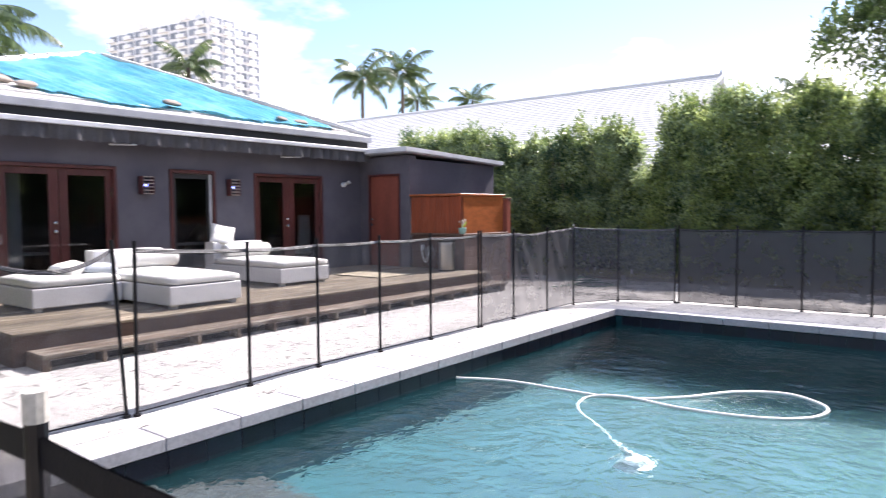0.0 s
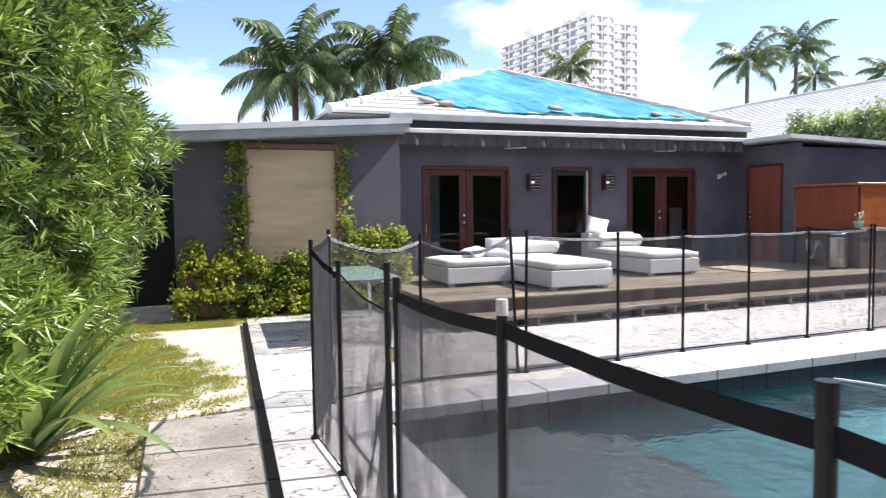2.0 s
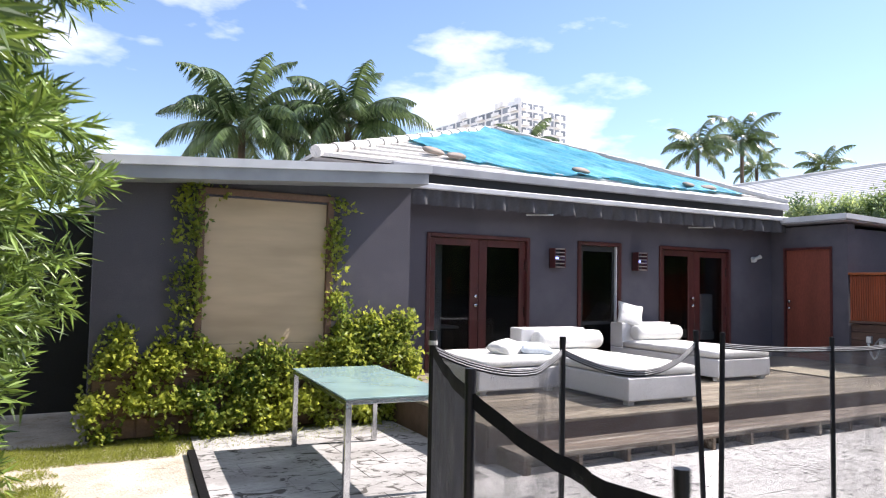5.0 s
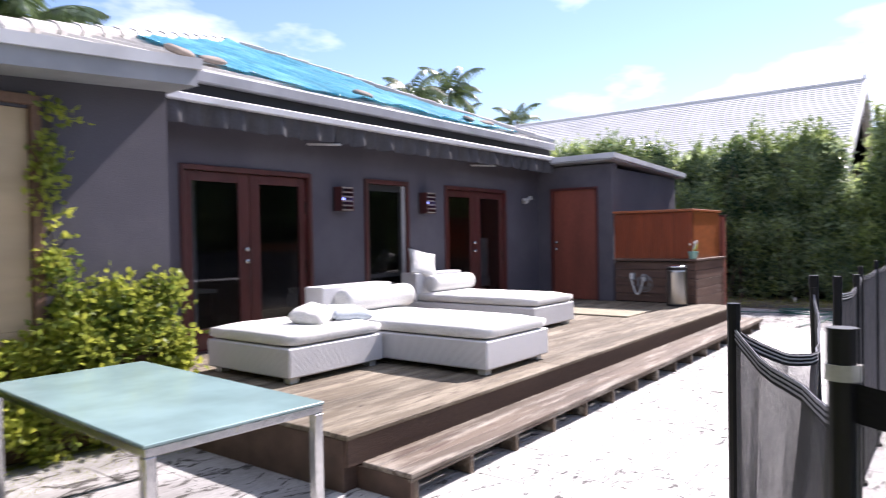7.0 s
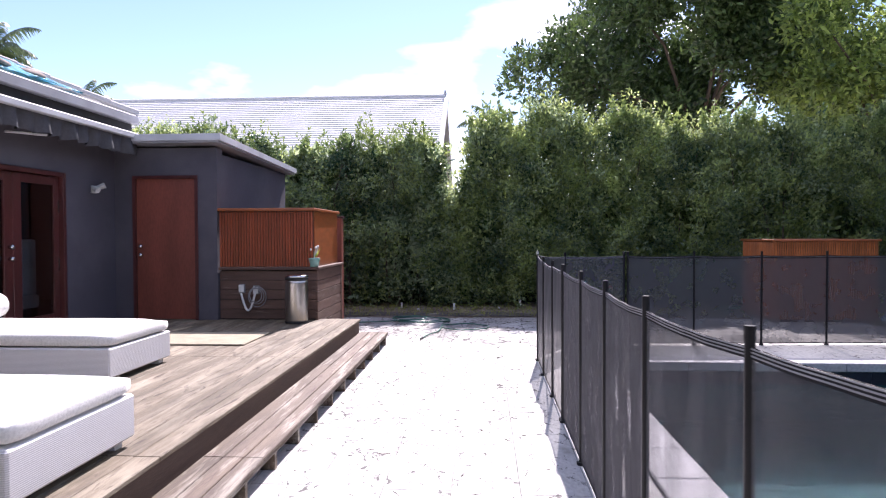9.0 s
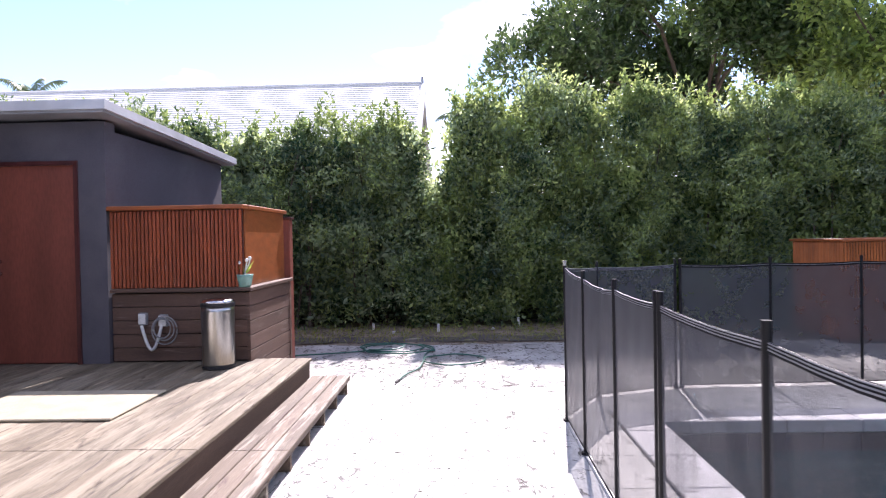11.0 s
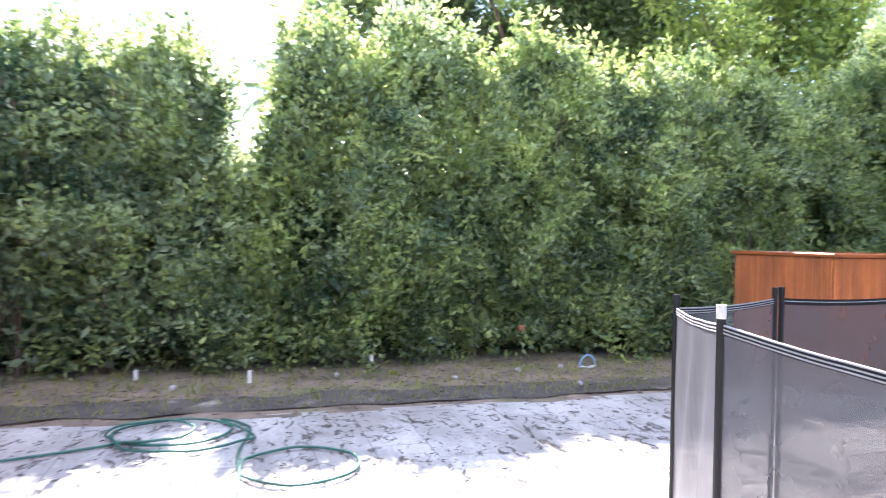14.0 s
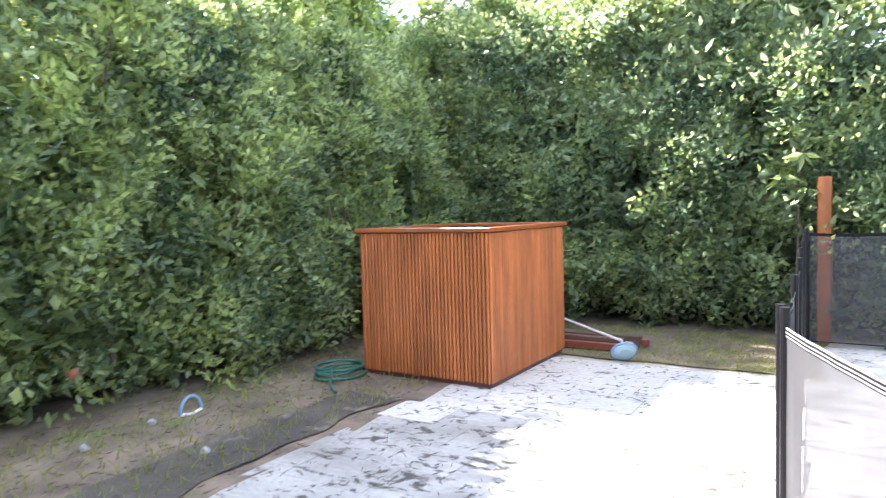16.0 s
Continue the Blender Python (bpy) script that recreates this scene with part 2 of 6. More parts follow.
_l.new(_mx.outputs[0], _bp.inputs["Height"])
_l.new(_bp.outputs["Normal"], _n["Principled BSDF"].inputs["Normal"])
_n["Principled BSDF"].inputs["Roughness"].default_value = 0.6
M_CUSHION = mat("white_cushion_cloth", (0.78, 0.775, 0.75), 0.9, var=0.1, scale=2.5, fine=70, bump=0.2, spots=((0.62, 0.58, 0.5), 2.0, 0.62, 0.8))
M_PILLOW = mat("pale_grey_blue_pillow_cloth", (0.62, 0.68, 0.74), 0.9, var=0.15, scale=6, fine=70)
M_CHROME = mat("brushed_steel", (0.62, 0.62, 0.63), 0.22, metal=1.0, var=0.12, scale=3, fine=30, bump=0.03)
M_FROST = mat("frosted_aqua_glass", (0.28, 0.42, 0.42), 0.25, var=0.02, scale=1, fine=3, bump=0.0, coat=0.5)
M_GLASS = glass_mat("window_glass", (0.42, 0.45, 0.47), clear=1.0)
# Dark base colour carries the dimness of the room behind the panes.
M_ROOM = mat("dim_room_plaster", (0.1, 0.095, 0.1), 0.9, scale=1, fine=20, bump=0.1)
M_CURTAIN = mat("white_curtain_cloth", (0.7, 0.7, 0.7), 0.9, scale=4, fine=40)
M_PLY = mat("tan_plywood_board", (0.6, 0.45, 0.295), 0.75, var=0.08, scale=0.8, fine=1.6, bump=0.0, stretch=(0.6, 0.6, 3))
M_BROWNTRIM = mat("brown_window_trim", (0.2, 0.11, 0.07), 0.6, scale=3, fine=30)
M_FPOST = mat("black_fence_tube", (0.009, 0.009, 0.012), 0.42, scale=4, fine=30, bump=0.05, spec=0.3)
M_MESH = mesh_fabric("black_fence_mesh", (0.15, 0.147, 0.157), 0.8)
M_MESHD = mesh_fabric("dense_grey_fence_mesh", (0.07, 0.07, 0.08), 0.27)
M_MESHS = mesh_fabric("slate_fence_mesh", (0.05, 0.05, 0.058), 0.2)
M_WEAVE = mat("black_mesh_thread", (0.17, 0.165, 0.178), 0.5, scale=8, fine=100, bump=0.0)
# Stitching whose pale grey also stands in for sun glints along it.
M_STITCH = mat("webbing_stitch_glint", (0.26, 0.26, 0.28), 0.5, scale=8, fine=120, bump=0.2)
M_PALECAP = mat("weathered_pale_cap", (0.52, 0.51, 0.47), 0.6, var=0.25, scale=30, fine=90, bump=0.1)
M_DARKSOIL = mat("damp_dark_soil", (0.10, 0.088, 0.075), 0.95, var=0.5, scale=3, fine=50, bump=0.9, spots=((0.3, 0.27, 0.23), 2.2, 0.55, 0.7))
M_STRAP = mat("black_webbing_strap", (0.011, 0.011, 0.014), 0.75, scale=8, fine=200, bump=0.1, spec=0.15)
M_EDGE = mat("black_rubber_edging", (0.008, 0.008, 0.009), 0.9, scale=6, fine=50, bump=0.2, spec=0.1)
M_PLASTIC = mat("white_plastic", (0.75, 0.75, 0.73), 0.4, var=0.08, scale=4, fine=30, bump=0.03)
M_HOSE = mat("green_garden_hose", (0.03, 0.14, 0.11), 0.4, scale=5, fine=40, bump=0.05)
M_BLUE = mat("faded_blue_plastic", (0.2, 0.36, 0.55), 0.4, scale=5, fine=40, bump=0.03)
M_POT = mat("glazed_green_pot", (0.22, 0.42, 0.36), 0.3, scale=6, fine=40, coat=0.4)
M_BARK = mat("grey_brown_bark", (0.16, 0.12, 0.09), 0.9, var=0.4, scale=4, fine=30, bump=0.8, stretch=(2, 2, 0.6))
# Dark green for hedge cores; the hedge's inner shade is put into this colour.
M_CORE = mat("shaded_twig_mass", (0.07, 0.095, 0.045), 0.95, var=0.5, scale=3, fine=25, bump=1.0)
M_LEAF = leaf_mat("hedge_leaf", (0.38, 0.47, 0.18), (0.042, 0.088, 0.04), 0.26, 0.55, 1.75)
M_NEWLEAF = leaf_mat("young_hedge_leaf", (0.24, 0.32, 0.1), (0.06, 0.115, 0.04), 0.28, 0.45, 1.6)
M_LEAFD = leaf_mat("cool_green_hedge_leaf", (0.33, 0.41, 0.23), (0.038, 0.08, 0.052), 0.26, 0.55, 1.75)
M_POD = leaf_mat("narrow_green_leaf", (0.22, 0.33, 0.06), (0.012, 0.036, 0.012), 0.42, 0.24)
M_SWORD = leaf_mat("sword_leaf", (0.22, 0.3, 0.09), (0.06, 0.11, 0.035), 0.35, 0.3)
# Near-black tone that paints the deep shade between shrub leaves.
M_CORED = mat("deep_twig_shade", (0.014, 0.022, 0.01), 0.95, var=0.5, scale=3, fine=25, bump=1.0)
M_TREE2 = leaf_mat("mid_green_tree_leaf", (0.26, 0.37, 0.09), (0.04, 0.085, 0.03), 0.38, 0.45)
M_TREE = leaf_mat("tree_leaf", (0.095, 0.16, 0.045), (0.02, 0.048, 0.018), 0.38, 0.22)
M_PALM = leaf_mat("palm_leaflet", (0.11, 0.17, 0.065), (0.025, 0.05, 0.022), 0.35, 0.25)
M_VINE = leaf_mat("vine_leaf", (0.37, 0.42, 0.068), (0.06, 0.115, 0.024), 0.38, 0.44)
M_GRASS = leaf_mat("grass_blade", (0.27, 0.31, 0.055), (0.15, 0.17, 0.035), 0.6)
M_TOWER = mat("white_tower_concrete", (0.88, 0.88, 0.88), 0.8, var=0.05, scale=0.05, fine=0.4, bump=0)
M_TOWERGLASS = mat("grey_tower_glazing", (0.28, 0.31, 0.35), 0.3, scale=0.1, fine=1.0, bump=0, obj=0.3)
M_BRICK = mat("brown_base_block", (0.2, 0.12, 0.085), 0.85, var=0.35, scale=3, fine=40, obj=0.2)
M_BOARDM = mat("grey_board", (0.3, 0.3, 0.31), 0.7, scale=3, fine=30)
M_MAT = mat("beige_door_mat", (0.42, 0.37, 0.27), 0.95, scale=5, fine=90, bump=0.5)


# ---- builders ----
def add_box(bm, x0, x1, y0, y1, z0, z1, bevel=0.0, m=None):
    r = bmesh.ops.create_cube(bm, size=1.0)["verts"]
    for v in r:
        v.co = Vector(((x0 + x1) / 2 + v.co.x * (x1 - x0), (y0 + y1) / 2 + v.co.y * (y1 - y0), (z0 + z1) / 2 + v.co.z * (z1 - z0)))
        if m:
            v.co = m @ v.co
    if bevel:
        es = list({e for v in r for e in v.link_edges})
        bmesh.ops.bevel(bm, geom=es, offset=bevel, segments=2 if bevel > 0.012 else 1, affect="EDGES", profile=0.5)
    return bm


def box(x0, x1, y0, y1, z0, z1, bevel=0.0, m=None):
    return add_box(bmesh.new(), x0, x1, y0, y1, z0, z1, bevel, m)


def add_tube(bm, pts, radius, sides=8, taper=1.0):
    """A round bar along a line of points."""
    pts = [Vector(p) for p in pts]
    rings = []
    for i, p in enumerate(pts):
        way = (pts[min(i + 1, len(pts) - 1)] - pts[max(i - 1, 0)]).normalized()
        side = way.cross(Vector((0, 0, 1)))
        side = side.normalized() if side.length > 0.05 else Vector((1, 0, 0))
        up = side.cross(way).normalized()
        r = radius * (1 + (taper - 1) * i / max(1, len(pts) - 1))
        rings.append([bm.verts.new(p + r * (math.cos(a) * side + math.sin(a) * up)) for a in (2 * math.pi * k / sides for k in range(sides))])
    for a, b in zip(rings, rings[1:]):
        for k in range(sides):
            bm.faces.new((a[k], a[(k + 1) % sides], b[(k + 1) % sides], b[k]))
    bm.faces.new(rings[0][::-1])
    bm.faces.new(rings[-1])
    return bm


def tube(pts, radius, sides=8, taper=1.0):
    return add_tube(bmesh.new(), pts, radius, sides, taper)


def lathe(profile, sides=20, squash=1.0):
    bm = bmesh.new()
    rings = [[bm.verts.new((r * math.cos(2 * math.pi * k / sides), squash * r * math.sin(2 * math.pi * k / sides), z)) for k in range(sides)] for r, z in profile]
    for a, b in zip(rings, rings[1:]):
        for k in range(sides):
            bm.faces.new((a[k], a[(k + 1) % sides], b[(k + 1) % sides], b[k]))
    bm.faces.new(rings[0][::-1])
    bm.faces.new(rings[-1])
    return bm


def mesh_of(name, bm, material, smooth=False):
    me = bpy.data.meshes.new(name)
    bmesh.ops.recalc_face_normals(bm, faces=bm.faces)
    bm.to_mesh(me)
    bm.free()
    me.materials.append(material)
    if smooth:
        me.polygons.foreach_set("use_smooth", [True] * len(me.polygons))
    return me


def part(name, bm, material, parent=None, label="", smooth=False):
    ob = new(name, mesh_of(name, bm, material, smooth))
    if parent is not None:
        ob.parent = parent
    if label:
        ob["label"] = label
    return ob


def thing(name, loc, label, category, group="", rz=0.0, kind=""):
    ob = new(name)
    ob.empty_display_size = 0.1
    ob.matrix_world = pose(*loc, 0, 0, rz)
    return tagged(ob, label, category, group, kind)


def structure(name, bm, material, label, category, smooth=False):
    return tagged(part(name, bm, material, None, "", smooth), label, category, kind="structure")


def np_mesh(name, verts, faces, material, parent=None, kind="", smooth=False):
    me = bpy.data.meshes.new(name)
    verts = np.asarray(verts, np.float32).reshape(-1, 3)
    faces = np.asarray(faces, np.int32)
    n, k = faces.shape
    me.vertices.add(len(verts))
    me.vertices.foreach_set("co", verts.ravel())
    me.loops.add(n * k)
    me.loops.foreach_set("vertex_index", faces.ravel())
    me.polygons.add(n)
    me.polygons.foreach_set("loop_start", np.arange(0, n * k, k, dtype=np.int32))
    me.polygons.foreach_set("use_smooth", np.full(n, smooth))
    me.update(calc_edges=True)
    me.validate()
    me.materials.append(material)
    ob = new(name, me)
    if parent is not None:
        ob.parent = parent
    if kind:
        ob["kind"] = kind
    return ob


rng = np.random.default_rng(7)


def unit(v):
    return v / np.maximum(np.linalg.norm(v, axis=1, keepdims=True), 1e-6)


def leaves(name, at, way, length, width, material, parent, fold=0.25, kind="stuff"):
    """Many folded leaves, each of two faces: at is the stalk's place, way the leaf's direction."""
    n = len(at)
    way = unit(way)
    side = unit(np.cross(way, unit(rng.normal(size=(n, 3)))))
    up = np.cross(side, way)
    ln = (length * rng.uniform(0.65, 1.25, n))[:, None]
    wd = (width * rng.uniform(0.7, 1.2, n))[:, None]
    tip = at + way * ln - up * ln * 0.12
    mid = at + way * ln * 0.45
    a, b = mid + side * wd * 0.5 - up * wd * fold, mid - side * wd * 0.5 - up * wd * fold
    verts = np.stack([at, a, tip, b], 1).reshape(-1, 3)
    i = np.arange(n)[:, None] * 4
    faces = np.concatenate([i + [0, 1, 2], i + [0, 2, 3]], 0)
    return np_mesh(name, verts, faces, material, parent, kind)


def clumps(centres, outward, per, spread, reach):
    """Leaf places and ways round clump centres."""
    n = len(centres)
    c = np.repeat(centres, per, 0)
    o = np.repeat(outward, per, 0)
    way = unit(rng.normal(size=(n * per, 3)) + o * reach + np.array([0, 0, 0.35]))
    return c + rng.normal(size=(n * per, 3)) * spread + way * spread * 0.4, way


# ---- ground ----
POOL = (2.05, 11.0, -4.3, 1.52)
structure("ground", (lambda bm: [bm.faces.new([bm.verts.new(p) for p in q]) for q in (
    ((-700, -700, -0.03), (700, -700, -0.03), (700, POOL[2], -0.03), (-700, POOL[2], -0.03)),
    ((-700, POOL[3], -0.03), (700, POOL[3], -0.03), (700, 700, -0.03), (-700, 700, -0.03)),
    ((-700, POOL[2], -0.03), (POOL[0], POOL[2], -0.03), (POOL[0], POOL[3], -0.03), (-700, POOL[3], -0.03)),
    ((POOL[1], POOL[2], -0.03), (700, POOL[2], -0.03), (700, POOL[3], -0.03), (POOL[1], POOL[3], -0.03)))] and bm)(bmesh.new()),
    M_GROUND, "sandy ground with thin yellow-green grass", "ground")


def ragged_sheet(name, x0, x1, y0, y1, z, material, label, amp=0.12, step=0.25):
    """A flat bed with uneven edges."""
    bm = bmesh.new()
    nx, ny = max(2, int((x1 - x0) / step)), max(2, int((y1 - y0) / step))
    grid = []
    for i in range(nx + 1):
        row = []
        for j in range(ny + 1):
            x, y = x0 + (x1 - x0) * i / nx, y0 + (y1 - y0) * j / ny
            e = amp * noise.noise((x * 1.7, y * 1.7, 3.1))
            if i in (0, nx):
                x += e
            if j in (0, ny):
                y += e
            row.append(bm.verts.new((x, y, z + 0.02 * noise.noise((x * 2, y * 2, 0)) * (0 < i < nx and 0 < j < ny))))
        grid.append(row)
    for i in range(nx):
        for j in range(ny):
            bm.faces.new((grid[i][j], grid[i + 1][j], grid[i + 1][j + 1], grid[i][j + 1]))
    return structure(name, bm, material, label, "soil")


ragged_sheet("soil_bed", 15.13, 18.6, -5.0, 6.4, 0.0, M_SOIL, "brown soil and dry litter along the hedge foot")
ragged_sheet("soil_bed", 15.3, 15.85, -1.4, 5.9, 0.012, M_DARKSOIL, "damp dark soil strip along the paving edge", 0.16, 0.11)
ragged_sheet("soil_bed", 12.3, 18.6, -6.6, -3.7, -0.012, M_SOIL, "brown soil and sparse grass along the hedge foot")

# ---- pool ----
px0, px1, py0, py1 = POOL
WATER = -0.23
bm = bmesh.new()
add_box(bm, px0 - 0.2, px0, py0 - 0.2, py1 + 0.2, -2.2, -0.06)
add_box(bm, px1, px1 + 0.2, py0 - 0.2, py1 + 0.2, -2.2, -0.06)
add_box(bm, px0, px1, py1, py1 + 0.2, -2.2, -0.06)
add_box(bm, px0, px1, py0 - 0.2, py0, -2.2, -0.06)
pool = structure("pool_basin", bm, M_POOL, "blue-green plastered swimming pool basin", "pool")
bm = bmesh.new()
q = [(px0, -1.15), (5.5, -1.3), (8.5, -1.9), (px1, -1.95)]
for (xa, za), (xb, zb) in zip(q, q[1:]):
    bm.faces.new([bm.verts.new(p) for p in ((xa, py0, za), (xb, py0, zb), (xb, py1, zb), (xa, py1, za))])
part("pool_floor", bm, M_POOL, pool)
part("sun_shelf", box(px0, 3.45, py0, py1, -1.2, -0.42, 0.02), M_STEP, pool, "grey submerged sun shelf")
for k in range(3):
    part("pool_step", box(3.4, 3.75 + 0.3 * k, py1 - 3.2, py1, -1.3, -0.62 - 0.2 * k, 0.02), M_STEP, pool)
tile_me = mesh_of("waterline_tile", box(-0.148, 0.148, -0.006, 0.006, -0.15, 0.055, 0.003), M_POOLTILE)
for x in np.arange(px0 + 0.15, px1, 0.3):
    for y, r in ((py1 - 0.008, 0), (py0 + 0.008, 180)):
        o = new("waterline_tile", tile_me)
        o.parent, o.matrix_basis = pool, pose(x, y, -0.16, 0, 0, r)
for y in np.arange(py0 + 0.15, py1 - 0.02, 0.3):
    for x, r in ((px0 + 0.008, 90), (px1 - 0.008, -90)):
        o = new("waterline_tile", tile_me)
        o.parent, o.matrix_basis = pool, pose(x, y, -0.16, 0, 0, r)

M_WATER = bpy.data.materials.new("pool_water")
M_WATER.use_nodes = True
n_, l_ = M_WATER.node_tree.nodes, M_WATER.node_tree.links
b_ = n_["Principled BSDF"]
b_.inputs["Base Color"].default_value = (0.55, 0.86, 0.93, 1)
b_.inputs["Roughness"].default_value, b_.inputs["IOR"].default_value, b_.inputs["Transmission Weight"].default_value = 0.02, 1.33, 1.0
g_ = n_.new("ShaderNodeNewGeometry")
w1, w2 = n_.new("ShaderNodeTexNoise"), n_.new("ShaderNodeTexNoise")
w1.inputs["Scale"].default_value, w1.inputs["Detail"].default_value, w1.inputs["Distortion"].default_value = 2.2, 4, 0.8
w2.inputs["Scale"].default_value, w2.inputs["Detail"].default_value = 9.0, 3
ad = n_.new("ShaderNodeMath")
ad.operation = "MULTIPLY_ADD"
ad.inputs[1].default_value = 0.35
l_.new(g_.outputs["Position"], w1.inputs["Vector"])
l_.new(g_.outputs["Position"], w2.inputs["Vector"])
l_.new(w2.outputs["Fac"], ad.inputs[0])
l_.new(w1.outputs["Fac"], ad.inputs[2])
bp_ = n_.new("ShaderNodeBump")
bp_.inputs["Strength"].default_value, bp_.inputs["Distance"].default_value = 0.45, 0.09
l_.new(ad.outputs[0], bp_.inputs["Height"])
l_.new(bp_.outputs["Normal"], b_.inputs["Normal"])
bm = bmesh.new()
bm.faces.new([bm.verts.new(p) for p in ((px0, py0, WATER), (px1, py0, WATER), (px1, py1, WATER), (px0, py1, WATER))])
water = structure("water", bm, M_WATER, "rippled blue-green pool water", "water")
water.visible_shadow = False

# ---- house ----
ROOMZ = 2.75


def wall_with_openings(name, x0, x1, y0, y1, z0, z1, holes, label):
    """A wall along x; holes: (xa, xb, za, zb)."""
    bm = bmesh.new()
    x = x0
    for xa, xb, za, zb in sorted(holes):
        add_box(bm, x, xa, y0, y1, z0, z1)
        add_box(bm, xa, xb, y0, y1, zb, z1)
        if za > z0:
            add_box(bm, xa, xb, y0, y1, z0, za)
        x = xb
    add_box(bm, x, x1, y0, y1, z0, z1)
    return structure(name, bm, M_WALL, label, "wall")


DZ = 0.345
FD1, DR2, FD2 = (4.76, 6.49), (7.4, 8.285), (9.13, 10.86)
wall_with_openings("wall_south", 4.0, 12.2, 8.0, 8.2, 0, 3.0, [(*FD1, DZ, 2.28), (*DR2, DZ, 2.28), (*FD2, DZ, 2.28)], "charcoal stucco house wall behind the deck")
wall_with_openings("wall_wing_west", 0.65, 4.0, 6.9, 7.1, 0, 2.72, [(1.66, 2.97, 0.73, 2.43)], "charcoal stucco wing wall with climbing vine")
structure("wall_wing_return", box(3.8, 4.0, 7.1, 8.2, 0, 2.78), M_WALL, "charcoal stucco side of the wing", "wall")
structure("wall_wing_outer", box(0.65, 0.85, 7.1, 13.0, 0, 2.62), M_WALL, "charcoal stucco outer side of the wing", "wall")
bm = bmesh.new()
add_box(bm, 12.0, 12.2, 6.55, 6.82, 0, 2.72)
add_box(bm, 12.0, 12.2, 7.74, 8.0, 0, 2.72)
add_box(bm, 12.0, 12.2, 6.82, 7.74, 2.34, 2.72)
structure("wall_east_wing_side", bm, M_WALL, "charcoal stucco wing wall with a rust-red door", "wall")
structure("wall_east_wing_front", box(12.2, 15.2, 6.55, 6.75, 0, 2.64), M_WALL, "charcoal stucco wall of the low wing", "wall")
structure("wall_east", box(15.0, 15.2, 6.75, 13.0, 0, 2.6), M_WALL, "charcoal stucco end wall", "wall")
structure("wall_north", box(0.65, 15.2, 13.0, 13.2, 0, 3.0), M_WALL, "charcoal stucco back wall of the house", "wall")
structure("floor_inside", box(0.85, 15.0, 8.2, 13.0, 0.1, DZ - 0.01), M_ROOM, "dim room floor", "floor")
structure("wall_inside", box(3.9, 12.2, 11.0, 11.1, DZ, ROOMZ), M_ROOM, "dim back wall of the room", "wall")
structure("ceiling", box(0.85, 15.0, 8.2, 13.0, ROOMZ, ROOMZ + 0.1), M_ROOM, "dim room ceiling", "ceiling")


def slab_roof(name, x0, x1, y0, y1, za, zb, th, label, rim):
    """A low roof that falls along x from za to zb, with a painted fascia and a thin drip edge."""
    bm = bmesh.new()
    add_box(bm, x0, x1, y0, y1, -th, 0)
    for v in bm.verts:
        v.co.z += za + (zb - za) * (v.co.x - x0) / (x1 - x0)
    ob = structure(name, bm, rim, label, "roof")
    bm = bmesh.new()
    add_box(bm, x0 - 0.03, x1 + 0.03, y0 - 0.03, y1, -0.075, 0.012)
    for v in bm.verts:
        v.co.z += za + (zb - za) * (v.co.x - x0) / (x1 - x0)
    part("drip_edge", bm, M_WHITE, ob)
    return ob


slab_roof("roof_wing_west", 0.47, 4.06, 6.54, 13.2, 2.68, 2.91, 0.2, "low flat wing roof with grey fascia", M_GREYTRIM)
slab_roof("roof_wing_east", 11.75, 15.38, 6.42, 13.2, 2.86, 2.74, 0.1, "low flat wing roof with thin pale edge", M_GREYTRIM)

# hip roof of the middle block
RX0, RX1, RY0, EZ = 3.05, 12.02, 7.70, 3.13
RISE, RUN = 1.57, 3.62
APX = (7.75, 7.95)
roof = structure("roof_main", (lambda bm: [bm.faces.new([bm.verts.new(p) for p in q]) for q in (
    ((RX0, RY0, EZ), (RX1, RY0, EZ), (APX[1], RY0 + RUN, EZ + RISE), (APX[0], RY0 + RUN, EZ + RISE)),
    ((RX1, RY0, EZ), (RX1, RY0 + 2 * RUN, EZ), (APX[1], RY0 + RUN, EZ + RISE)),
    ((RX0, RY0 + 2 * RUN, EZ), (RX0, RY0, EZ), (APX[0], RY0 + RUN, EZ + RISE)),
    ((RX1, RY0 + 2 * RUN, EZ), (RX0, RY0 + 2 * RUN, EZ), (APX[0], RY0 + RUN, EZ + RISE), (APX[1], RY0 + RUN, EZ + RISE)),
    ((RX0, RY0, EZ - 0.02), (RX0, RY0 + 2 * RUN, EZ - 0.02), (RX1, RY0 + 2 * RUN, EZ - 0.02), (RX1, RY0, EZ - 0.02)))] and bm)(bmesh.new()),
    M_JOINT, "hipped roof with pale concrete tiles under a blue tarpaulin", "roof")
COURSES = 14
